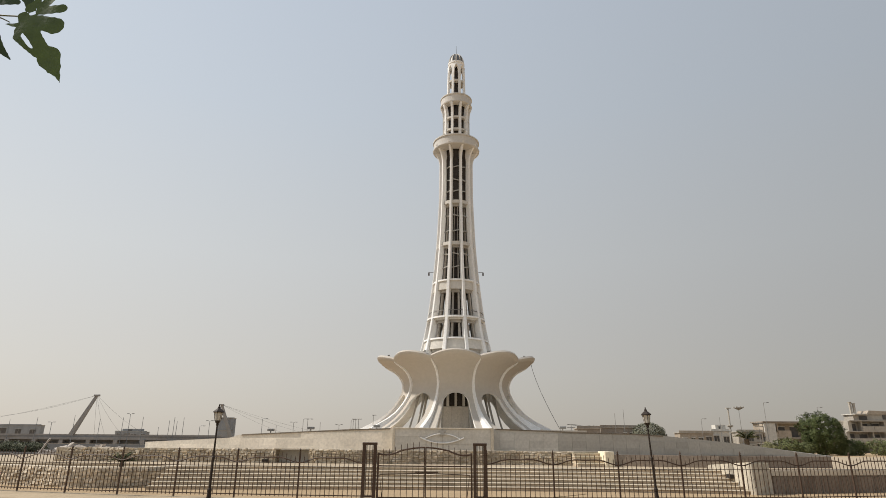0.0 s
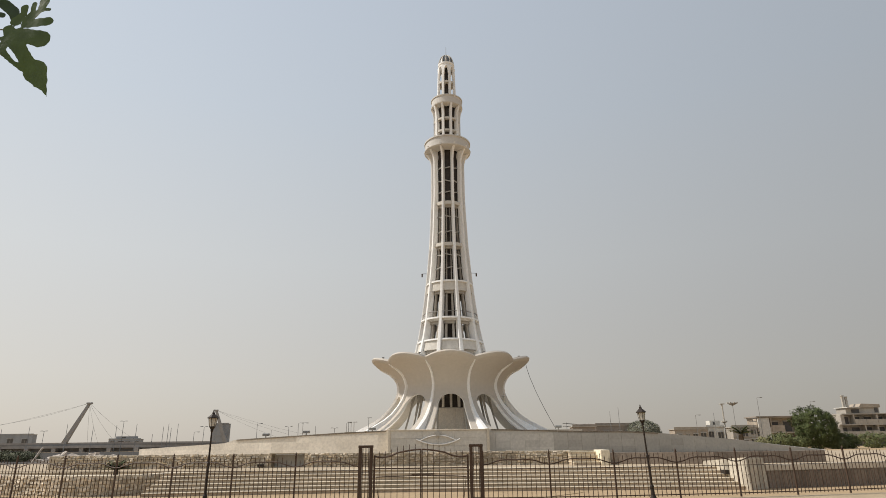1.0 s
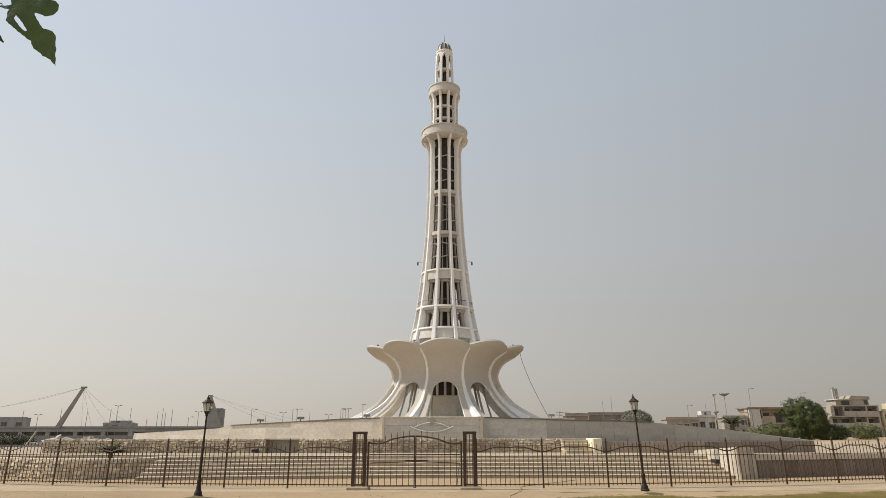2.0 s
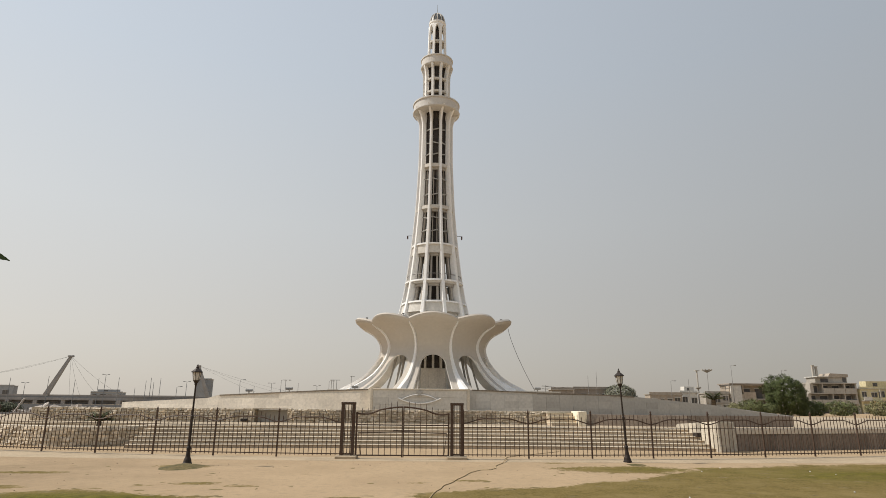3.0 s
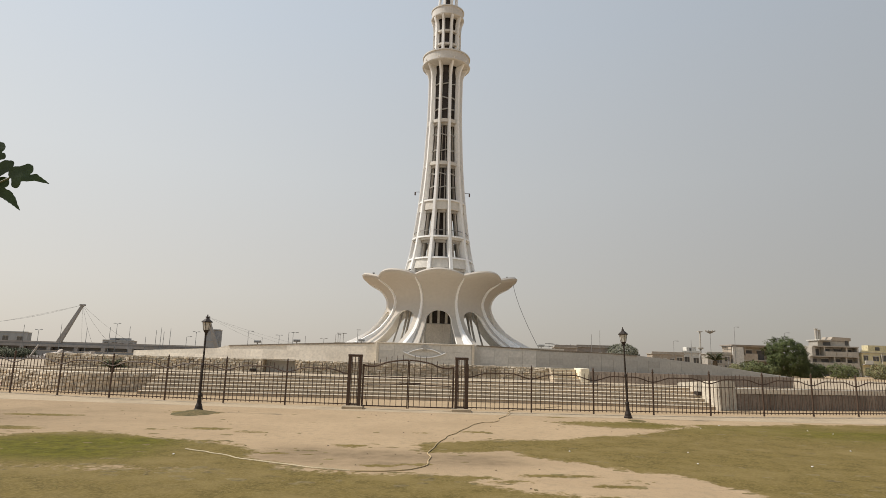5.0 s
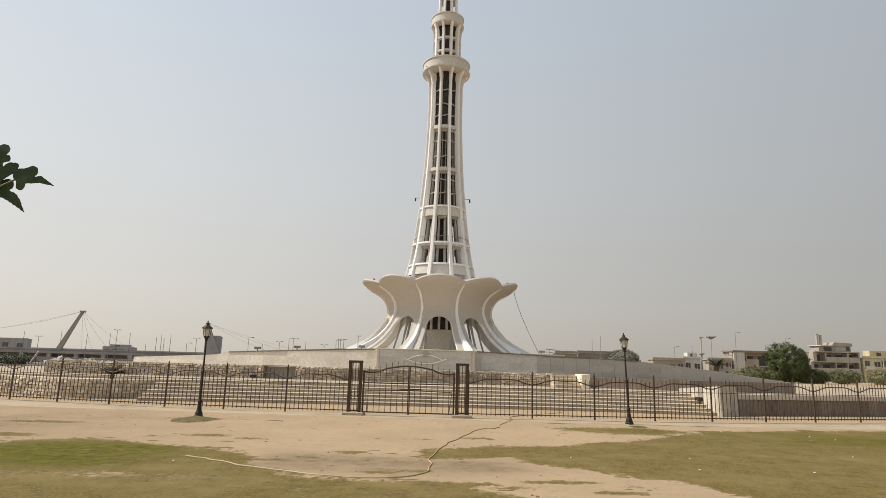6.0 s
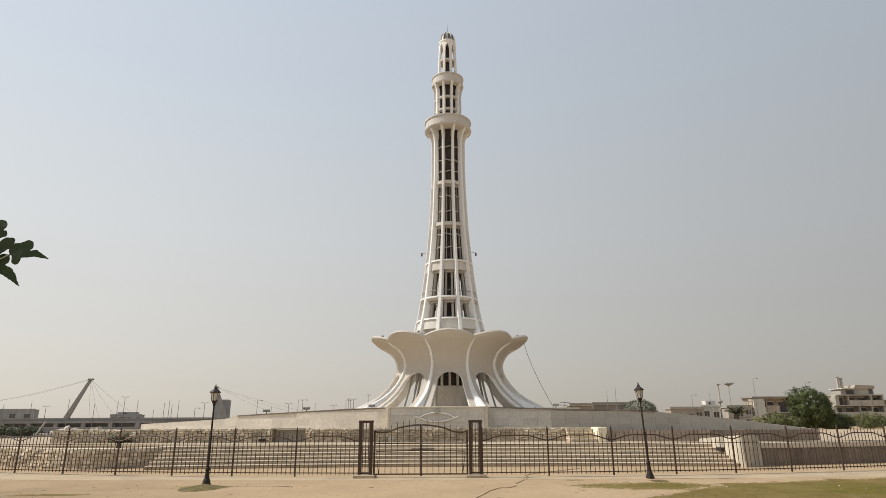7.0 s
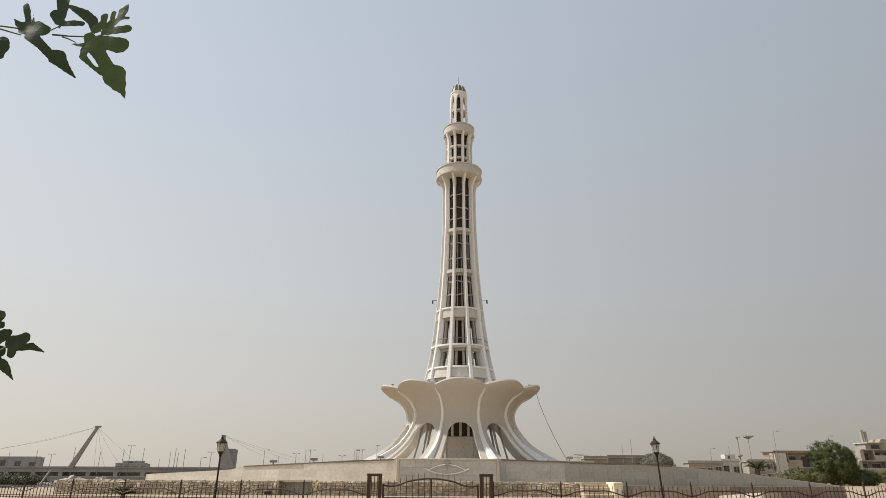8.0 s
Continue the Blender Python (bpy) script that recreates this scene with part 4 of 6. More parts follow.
bridge_pylon((-145, 400, 2.5), (-153.4, 400, 23.8), 1.3, 0.75, ((-104, 398, 4.0), (-88, 398, 4.0), (-75, 398, 4.0)))


def block_building(name, label, x0, x1, y, z1, mat, storeys, bays, balcony=False, depth=4.0, roof_room=None, blank=False):
    """A flat-roofed house with storeys, window openings, slabs and a parapet."""
    p = thing(name, label, "building")
    h = (z1 - 0.4) / storeys
    part("wall", boxed(x0, x1, y, y + depth, -0.2, z1 - 0.3), mat, p)
    part("roof", boxed(x0 - 0.25, x1 + 0.25, y - 0.25, y + depth + 0.2, z1 - 0.3, z1 - 0.12), PLASTER[0], p)
    part("parapet", along_wall([(x0 - 0.1, y + 0.05), (x1 + 0.1, y + 0.05)], 0.2, z1 - 0.12, z1 + 0.35), mat, p)
    bw = (x1 - x0) / bays
    vary = random.Random(int(x0 * 7 + z1 * 3))
    for s in range(storeys):
        part("floor_slab", boxed(x0 - 0.15, x1 + 0.15, y - (1.1 if balcony else 0.2), y, s * h + h * 0.02, s * h + h * 0.02 + 0.22), PLASTER[0], p)
        if balcony and s:
            for k in range(bays):
                if vary.random() < 0.8:
                    part("balcony_wall", boxed(x0 + bw * k + 0.06, x0 + bw * (k + 1) - 0.06, y - 1.1, y - 0.98, s * h + 0.25, s * h + h * vary.uniform(0.3, 0.42)), mat if vary.random() < 0.6 else PLASTER[2], p)
                if vary.random() < 0.55:
                    part("balcony_post", boxed(x0 + bw * k - 0.1, x0 + bw * k + 0.1, y - 1.08, y - 0.9, s * h + 0.25, s * h + h), PLASTER[0], p)
        for k in range(bays):
            cx = x0 + bw * (k + 0.5 + vary.uniform(-0.1, 0.1))
            hw, zb, zt = bw * vary.uniform(0.17, 0.36), s * h + h * vary.choice((0.1, 0.32, 0.36)), s * h + h * vary.uniform(0.74, 0.86)
            if blank or vary.random() < 0.12:
                continue
            w = part("window", boxed(cx - hw, cx + hw, y - 0.05, y + 0.04, zb, zt), FARWINDOW, p, "dark window opening")
            part("window_frame", boxed(cx - hw * 1.15, cx + hw * 1.15, y - 0.35, y - 0.02, zt, zt + 0.12), PLASTER[2], w)
            part("mullion", boxed(cx - 0.05, cx + 0.05, y - 0.09, y - 0.02, zb, zt), PLASTER[0], w)
    if roof_room:
        a, b, z = roof_room
        r = part("roof_room", boxed(a, b, y + 1, y + depth - 0.5, z1 - 0.2, z), mat, p)
        part("roof_window", boxed(a + (b - a) * 0.3, a + (b - a) * 0.5, y + 0.92, y + 1.05, z1 + (z - z1) * 0.25, z1 + (z - z1) * 0.75), FARWINDOW, r)
    return p


BLUEGREY = material("blue_grey_plaster", (0.30, 0.315, 0.33), 0.85, var=0.12, scale=0.3, fine=2.0, streak=0.3)
block_building("warehouse", "low flat grey industrial building beyond the flyover", -300, -269.5, 398, 10.2, BLUEGREY, 1, 3)
block_building("warehouse", "low brown building with a stepped roof behind the flyover", -220, -199.5, 398, 6.6, BLUEGREY, 1, 4, roof_room=(-216, -203, 8.2))
block_building("grey_block", "grey windowless block beside the far pylon", -156.0, -145.8, 404, 15.6, BLUEGREY, 2, 2, blank=True)
block_building("long_shed", "long low grey building behind the platform", 37.0, 46.0, 160, 5.9, PLASTER[4], 1, 5)
block_building("low_house", "low tan house with a flat roof", 57.0, 65.4, 160, 4.7, PLASTER[1], 1, 4)
block_building("white_house", "small white flat-roofed house", 65.9, 70.4, 162, 5.2, PLASTER[2], 1, 2, roof_room=(67.4, 70.0, 6.6))
block_building("white_house", "plain white house beside the tan building", 70.8, 76.9, 158, 5.0, PLASTER[0], 2, 3)
def open_house(name, label, x0, x1, y, storeys, h, mat, depth, bays, seed, steps=(0.0, 0.0, 0.0)):
    """A house of deep open verandas: floor slabs, piers, a recessed back wall with dark doorways, long solid balcony fronts."""
    p = thing(name, label, "building")
    vary = random.Random(seed)
    for s in range(storeys):
        a, b, z = x0 + steps[s], x1, h * s
        part("wall", boxed(a, b, y + 1.8, y + depth, z - (0.2 if s == 0 else 0), z + h), mat, p)
        part("floor_slab", boxed(a - 0.2, b + 0.2, y - 0.15, y + depth, z + h - 0.24, z + h), PLASTER[0], p)
        bw = (b - a) / bays
        for k in range(bays + 1):
            if vary.random() < 0.75 or k in (0, bays):
                wide = vary.choice((0.14, 0.2, 0.45))
                part("pier", boxed(a + bw * k - wide, a + bw * k + wide, y + 0.1, y + 1.8, z, z + h - 0.24), mat, p)
        for k in range(bays):
            q = a + bw * (k + 0.5)
            w = part("doorway", boxed(q - bw * 0.3, q + bw * 0.3, y + 1.72, y + 1.82, z + 0.1, z + h * 0.72), FARWINDOW, p, "dark doorway")
            part("lintel", boxed(q - bw * 0.34, q + bw * 0.34, y + 1.6, y + 1.74, z + h * 0.72, z + h * 0.78), PLASTER[2], w)
            if s and vary.random() < 0.85:
                part("balcony_front", boxed(a + bw * k, a + bw * (k + 1) - 0.08, y - 0.1, y + 0.05, z, z + h * vary.choice((0.34, 0.4, 0.46))), vary.choice((mat, PLASTER[2], mat)), p)
    return p


tan = open_house("tan_house", "two-storey tan brick house with large dark openings", 77.6, 90.5, 158, 2, 3.55, PLASTER[1], 6, 4, 4)
part("stair_tower", boxed(77.4, 80.2, 157.7, 160, -0.2, 6.9), PLASTER[2], tan, "pale plastered stair tower")
part("roof_edge", boxed(77.0, 91.0, 157.4, 164.2, 7.1, 7.4), PLASTER[4], tan, "dark overhanging roof edge")
flats = open_house("apartment_house", "three-storey grey house with long balconies", 99.0, 112.0, 160, 3, 2.62, PLASTER[0], 7, 4, 12, (0.0, 0.3, 1.2))
roof_room = part("roof_room", boxed(102.6, 111.2, 162, 166, 7.8, 9.4), PLASTER[0], flats, "roof room with a dark window")
part("roof_window", boxed(104.0, 106.0, 161.9, 162.05, 8.1, 9.0), FARWINDOW, roof_room)
part("roof_window", boxed(110.0, 110.9, 161.9, 162.05, 8.2, 9.6), FARWINDOW, roof_room)
part("roof_slab", boxed(102.2, 105.6, 160.5, 166.2, 9.35, 9.55), PLASTER[2], flats)
slope = bmesh.new()
for q, z in ((105.8, 9.4), (106.6, 10.4), (111.4, 10.2), (111.4, 9.4)):
    slope.verts.new((q, 161.6, z)), slope.verts.new((q, 166, z))
slope.verts.ensure_lookup_table()
v = slope.verts
for f in ((0, 2, 4, 6), (1, 3, 5, 7), (0, 1, 3, 2), (2, 3, 5, 4), (4, 5, 7, 6), (6, 7, 1, 0)):
    slope.faces.new([v[i] for i in f])
part("tank_room", slope, PLASTER[1], flats, "slope-sided tank room on the roof")
block_building("yellow_house", "three-storey yellow house with balconies", 112.9, 124.5, 160, 6.6, PLASTER[3], 2, 5, True, roof_room=(115.5, 121.5, 8.4))
block_building("tan_house", "tan house behind the yellow building", 124.8, 140.0, 162, 8.6, PLASTER[1], 3, 5, True)
block_building("grey_hut", "dark grey hut near the platform", 29.2, 34.6, 150, 5.4, PLASTER[4], 1, 2)
for x, y, z in ((103.6, 164, 12.5), (104.5, 164, 12.2)):
    ch = thing("chimney", "thin grey roof chimney on the balcony house", "chimney", (x, y, 0))
    part("shaft", boxed(-0.25, 0.25, -0.25, 0.25, 9.3, z), PLASTER[0], ch)
    part("cap", boxed(-0.35, 0.35, -0.35, 0.35, z, z + 0.15), PLASTER[0], ch)


def pole(x, y, z, kind="plain", r=0.058):
    label = {"plain": "thin tall metal pole in the distance", "twin": "twin-arm street lamp on a tall pole", "arm": "street lamp with one arm", "mast": "tall floodlight mast with a ring of lamps", "wires": "wooden power pole with crossarms"}[kind]
    p = thing("street_pole" if kind != "mast" else "floodlight_mast", label, "pole", (x, y, 0), group="distant poles")
    part("pole", tube(bmesh.new(), [(0, 0, -0.2), (0, 0, z * 0.5), (0, 0, z)], r * 1.3, 6, 0.6), POLE, p)
    if kind == "twin":
        for s in (-1, 1):
            part("arm", tube(bmesh.new(), [(0, 0, z - 0.1), (s * 0.3, 0, z + 0.12), (s * 0.65, 0, z + 0.1)], r * 0.6, 5), POLE, p)
            part("lamp_head", boxed(s * 0.65 - 0.22, s * 0.65 + 0.22, -0.15, 0.15, z + 0.04, z + 0.16), POLE, p)
    if kind == "arm":
        part("arm", tube(bmesh.new(), [(0, 0, z - 0.05), (0.4, 0, z + 0.1), (0.9, 0, z + 0.05)], r * 0.6, 5), POLE, p)
        part("lamp_head", boxed(0.8, 1.3, -0.12, 0.12, z - 0.03, z + 0.12), POLE, p)
    if kind == "mast":
        part("head_ring", lathe(bmesh.new(), ((0.12, z - 0.6), (0.8, z - 0.25), (1.2, z), (1.15, z + 0.12), (0.12, z - 0.1)), 12), POLE, p)
        for k in range(8):
            a = 2 * math.pi * k / 8
            part("lamp_head", boxed(-0.16, 0.16, -0.16, 0.16, -0.05, 0.24, m=pose(1.15 * math.sin(a), 1.15 * math.cos(a), z)), PLASTER[0], p)
    if kind == "wires":
        for k in (0.3, 1.0):
            part("crossarm", boxed(-1.0, 1.0, -0.06, 0.06, z - k - 0.06, z - k + 0.06), POLE, p)


for x, z, kind in ((-109.5, 6.2, "plain"), (-102.7, 6.8, "plain"), (-99.0, 5.6, "twin"), (-93.5, 7.3, "plain"), (-87.1, 6.4, "plain"), (-81.4, 6.9, "plain"), (-79.8, 7.7, "twin"), (-76.5, 7.1, "plain"), (-72.4, 4.7, "plain"), (-69.9, 6.4, "plain"), (-68.7, 7.1, "plain"), (-68.0, 6.1, "plain"), (-66.4, 7.0, "plain"), (-62.3, 5.0, "arm"), (-60.0, 6.2, "twin"), (-53.7, 6.8, "plain"), (-47.1, 6.8, "arm"), (-43.6, 5.3, "plain"), (-39.4, 6.0, "twin"), (-37.1, 6.8, "arm"), (-36.0, 6.8, "arm"), (-32.9, 6.1, "plain"), (-28.3, 5.5, "twin"), (-25.4, 6.7, "arm"), (-24.3, 6.7, "plain")):
    pole(x, 150, z, kind)
for x, z, kind in ((40.1, 9.0, "plain"), (42.3, 10.0, "plain"), (61.6, 7.8, "arm"), (71.3, 10.6, "mast"), (77.7, 11.9, "arm"), (29.0, 6.5, "wires"), (34.6, 6.2, "wires"), (66.2, 8.3, "plain"), (75.7, 7.1, "wires"), (90.9, 10.8, "arm")):
    pole(x, 157, z, kind)
wires = thing("power_lines", "slack dark power lines between two poles", "cable")
for dx, z in ((-0.8, 6.3), (0.8, 6.25), (-0.8, 5.6)):
    part("wire", tube(bmesh.new(), [(29.0 + dx + 5.6 * q, 157, z - 0.3 * q - 0.25 * math.sin(math.pi * q)) for q in np.linspace(0, 1, 9)], 0.035, 5), CABLE, wires)
slim_tower = thing("thin_tower", "thin pale tower with a round balcony", "tower", (72.1, 165, 0))
part("shaft", tube(bmesh.new(), [(0, 0, -0.2), (0, 0, 6), (0, 0, 10.9)], 0.24, 8, 0.8), PLASTER[0], slim_tower)
part("balcony", lathe(bmesh.new(), ((0.2, 6.0), (0.75, 6.3), (0.75, 6.6), (0.2, 6.6)), 12), PLASTER[0], slim_tower)
part("cap", boxed(-0.55, 0.55, -0.5, 0.5, 10.8, 11.0), PLASTER[0], slim_tower)

# pale heap of rubble sheets and a leaning stake beyond the planter
for x, y, sx, sz in ((-38.6, 62, 2.3, 1.05), (-35.4, 61.5, 2.2, 1.1), (-32.6, 62, 2.0, 0.9)):
    bm = bmesh.new()
    bmesh.ops.create_icosphere(bm, subdivisions=4, radius=1)
    for v in bm.verts:
        k = 1 + 0.4 * noise.noise(v.co * 2.0 + Vector((x, 0, 0))) + 0.35 * noise.cell(v.co * 5.0 + Vector((x, 3, 0)))
        v.co = Vector((v.co.x * sx * k, v.co.y * 1.2 * k, max(0, v.co.z) * sz * k - 0.05))
    o = part("crumpled_tarp", bm, TARP, None)
    o.matrix_basis = pose(x, y, 0.0)
    tagged(o, "crumpled heap of pale tarpaulin and rubble", "heap")
stake = thing("leaning_stake", "pale leaning wooden stake beside the heap", "stake", (-40.9, 60.5, 0))
part("shaft", tube(bmesh.new(), [(0, 0, -0.1), (0.6, 0, 0.9), (1.15, 0, 1.85)], 0.09, 6), TARP, stake)

# ---- trees and bushes ----
LEAF = [material(n, c, 0.7, var=0.3, scale=0.6, fine=5.0, tint=t) for n, c, t in (("dark_green_leaves", (0.085, 0.105, 0.033), (0.05, 0.064, 0.020)), ("dusty_green_leaves", (0.22, 0.21, 0.10), (0.15, 0.15, 0.07)), ("grey_green_leaves", (0.22, 0.22, 0.16), (0.16, 0.165, 0.115)), ("garden_green_leaves", (0.135, 0.15, 0.058), (0.09, 0.10, 0.04)), ("dark_hedge_leaves", (0.125, 0.13, 0.075), (0.085, 0.09, 0.055)))]
BARK = material("tree_bark", (0.13, 0.10, 0.07), 0.9, var=0.25, scale=3.0, fine=12.0)


def crown_mesh(rx, ry, rz, clumps, leaf, seed, flat=0.0, rough=0.22, boxy=2.0, shear=0.0):
    """A crown of many small leaves in clumps over an uneven outline."""
    rnd = random.Random(seed)
    vs, fs = [], []
    for c in range(clumps):
        a, h = rnd.uniform(0, 2 * math.pi), rnd.uniform(-1 + flat, 1)
        q = max(0, 1 - abs(h) ** boxy) ** 0.5
        d = Vector((q * math.cos(a), q * math.sin(a), h))
        k = (1 + rough * noise.noise(d * 2.2 + Vector((seed, 0, 0))) + 0.5 * rough * noise.noise(d * 5.0)) * rnd.uniform(0.72, 1.0) ** 0.6
        ctr = Vector((d.x * rx, d.y * ry, d.z * rz)) * k
        ctr.x += shear * ctr.z
        cr = leaf * rnd.uniform(1.2, 2.4)
        for j in range(13):
            o = Vector((rnd.gauss(0, 1), rnd.gauss(0, 1), rnd.gauss(0, 0.8))) * cr * 0.5
            up = (d + Vector((rnd.uniform(-1, 1), rnd.uniform(-1, 1), rnd.uniform(-0.4, 1)))).normalized()
            s = up.cross(Vector((rnd.uniform(-1, 1), rnd.uniform(-1, 1), 0.3))).normalized()
            t = up.cross(s)
            w = leaf * rnd.uniform(0.5, 1.0)
            p = ctr + o
            b = len(vs)
            vs += [p - s * w, p - t * w * 0.45, p + s * w, p + t * w * 0.45]
            fs.append((b, b + 1, b + 2, b + 3))
    me = bpy.data.meshes.new("crown")
    me.from_pydata(vs, [], fs)
    return me


def tree(name, label, x, y, trunk, rx, ry, rz, cz, clumps, leaf, mat, seed, flat=0.0, rough=0.22, category="tree", boxy=2.0, shear=0.0):
    p = thing(name, label, category, (x, y, 0))
    bm = tube(bmesh.new(), [(0, 0, -0.2), (0.05 * rx, 0, trunk * 0.5), (0, 0, cz)], max(0.06, rx * 0.09), 8, 0.5)
    rnd = random.Random(seed + 9)
    for k in range(6):
        a = 2 * math.pi * k / 6 + rnd.uniform(-0.3, 0.3)
        tube(bm, [(0, 0, trunk * 0.8), (rx * 0.3 * math.cos(a), ry * 0.3 * math.sin(a), cz), (rx * 0.7 * math.cos(a), ry * 0.7 * math.sin(a), cz + rz * rnd.uniform(0.1, 0.6))], max(0.03, rx * 0.03), 5, 0.4)
    part("trunk", bm, BARK, p)
    me = crown_mesh(rx, ry, rz, clumps, leaf, seed, flat, rough, boxy, shear)
    me.materials.append(mat)
    c = new("crown", me)
    c.parent, c.matrix_basis = p, pose(0, 0, cz)
    return p


tree("round_tree", "large dense rounded dark green tree", 69.7, 120, 1.2, 3.6, 3.5, 3.8, 3.7, 3200, 0.15, LEAF[0], 3, 0.0, 0.34, "tree", 3.0, -0.2)
tree("round_tree", "broad grey-green rounded tree behind the platform", 48.6, 158, 1.5, 4.2, 3.5, 3.2, 3.6, 1700, 0.17, LEAF[2], 5, 0.2, 0.1)
tree("tall_tree", "tall dark tree at the edge of the houses", 131.5, 158, 4.0, 6.0, 5.0, 6.0, 9.6, 1300, 0.36, LEAF[1], 8, 0.0, 0.35)
for i, (x, y, r, h) in enumerate(((61.8, 118, 2.3, 2.9), (59.0, 119, 1.6, 2.0), (64.4, 117, 1.6, 2.1), (75.6, 121, 2.2, 2.7), (83.2, 124, 3.0, 2.8), (92.0, 125, 2.9, 2.8), (102.0, 127, 3.0, 2.6), (107.0, 128, 2.5, 2.3), (72.6, 119, 1.7, 1.5))):
    tree("bush", "dusty green rounded garden bush", x, y, 0.3, r, r * 0.8, h * 0.55, h * 0.5, 320, 0.17, LEAF[(3, 1, 3, 0)[i % 4]], 20 + i, 0.0, 0.35, "bush")
for i, (x, y, r, h) in enumerate(((-61.8, 90, 2.4, 1.2), (-65.5, 92, 2.6, 1.3), (-71.0, 94, 3.4, 1.5))):
    tree("bush", "low dark dusty hedge bush by the flyover", x, y, 0.3, r, r * 0.8, h * 0.55, h * 0.5, 240, 0.16, LEAF[4], 50 + i, 0.0, 0.35, "bush")


def palm(name, label, x, y, z, n, length, trunk, seed):
    """A spiky plant of arching fronds with narrow leaflets."""
    rnd = random.Random(seed)
    p = thing(name, label, "palm", (x, y, z))
    part("trunk", lathe(bmesh.new(), ((0.0, -0.1), (trunk * 0.22 + 0.06, -0.1), (trunk * 0.16 + 0.06, trunk), (0.0, trunk + 0.05)), 8), BARK, p)
    for k in range(n):
        a, e = 2 * math.pi * k / n + rnd.uniform(-0.2, 0.2), rnd.uniform(0.25, 1.4)
        vs, fs = [], []
        for i in range(15):
            s = i / 14
            r, h = length * s * math.cos(e * (1 - 0.3 * s)), trunk + length * (s * math.sin(e) - 0.3 * s * s)
            c, side = Vector((r * math.cos(a), r * math.sin(a), h)), Vector((-math.sin(a), math.cos(a), 0))
            w = length * 0.2 * math.sin(math.pi * (0.12 + 0.85 * s)) + 0.01
            for q in (-1, 1):
                b = len(vs)
                tip = c + side * q * w + Vector((math.cos(a), math.sin(a), 0.5)) * w * 0.6
                d = Vector((math.cos(a), math.sin(a), 0)) * length * 0.05
                vs += [c - d, tip, c + d]
                fs.append((b, b + 1, b + 2))
        me = bpy.data.meshes.new("frond")
        me.from_pydata(vs, [], fs)
        me.materials.append(LEAF[0])
        f = new("frond", me)
        f.parent = p


palm("sago_palm", "small dark spiky sago palm in the planter", -14.3, 26.9, 0.68, 40, 0.66, 0.22, 4)
palm("date_palm", "dark feathery palm before the white house", 69.0, 150, 0.0, 30, 3.2, 3.0, 6)

# ---- fittings on the tower and platform ----
for s in (-1, 1):
    c = thing("camera_arm", "small dark fixture on a bracket high on the shaft", "bracket", (s * 3.05, 84, 25.3))
    part("bracket", tube(bmesh.new(), [(0, 0, 0.1), (s * 0.5, 0, 0.12), (s * 0.9, 0, 0.1)], 0.035, 5), IRON, c)
    part("fixture", boxed(s * 0.9 - 0.1, s * 0.9 + 0.1, -0.1, 0.1, -0.38, 0.1, bevel=0.02), IRON, c)
tagged(part("slack_cable", tube(bmesh.new(), [(10.3 + 3.4 * s ** 1.15, 83 - 3 * s, 12.3 - 9.45 * s ** 0.85) for s in np.linspace(0, 1, 16)], 0.03, 5), CABLE), "slack dark cable hanging from a petal tip", "cable")
for x, y, h in ((-9.6, 58, 1.0), (-9.1, 58, 1.0), (-8.0, 60, 1.45)):
    pl = thing("light_pole", "thin pole standing on the platform", "pole", (x, y, 2.84))
    part("pole", tube(bmesh.new(), [(0, 0, -0.02), (0, 0, h)], 0.025, 5), POLE, pl)
    part("arm", boxed(-0.12, 0.3, -0.03, 0.03, h - 0.05, h), POLE, pl)
for x, y in ((-7.1, 56), (-16.4, 55.0), (9.6, 56), (-12.6, 54)):
    fl = thing("floodlight", "small grey floodlight on the platform edge", "floodlight", (x, y, wing_top(x / y) if abs(x) > 12 else 2.84))
    part("stand", boxed(-0.04, 0.04, -0.04, 0.04, -0.05, 0.25), POLE, fl)
    part("head", boxed(-0.3, 0.3, -0.15, 0.15, 0.2, 0.42, bevel=0.04), POLE, fl)
for i, a in enumerate((-78, -60, -22, 24, 62, 80)):
    lp = thing("lip_spotlight", "small spotlight on the petal lip", "spotlight", (10.2 * math.sin(radians(a)), 84 - 10.2 * math.cos(radians(a)), 12.55))
    part("head", boxed(-0.14, 0.14, -0.1, 0.1, -0.02, 0.14, bevel=0.02), POLE, lp)
    part("foot", boxed(-0.05, 0.05, -0.05, 0.05, -0.6, 0.0), POLE, lp)
# ---- hose, litter, leaves, turf ----
# One cream hose: its lit and shaded lengths are put into two colours.
HOSE_LIT = material("bleached_hose", (0.52, 0.43, 0.27), 0.6, var=0.15, scale=1.0, fine=20.0)
HOSE = material("faded_hose", (0.46, 0.34, 0.185), 0.8, var=0.07, scale=1.0, fine=20.0)
HOSE_LINE = ((5.0, 24.6), (2.72, 22.0), (2.48, 20.6), (2.0, 19.2), (1.84, 18.4), (1.66, 18.05), (1.33, 17.9), (0.95, 16.9), (0.59, 15.45), (0.3, 14.5), (0.13, 13.7), (-0.11, 12.3), (-0.1, 11.5), (-0.14, 10.75), (-0.4, 10.25), (-1.08, 9.97), (-2.01, 10.13), (-3.07, 10.62), (-3.8, 11.12), (-4.36, 11.47), (-4.7, 11.6))


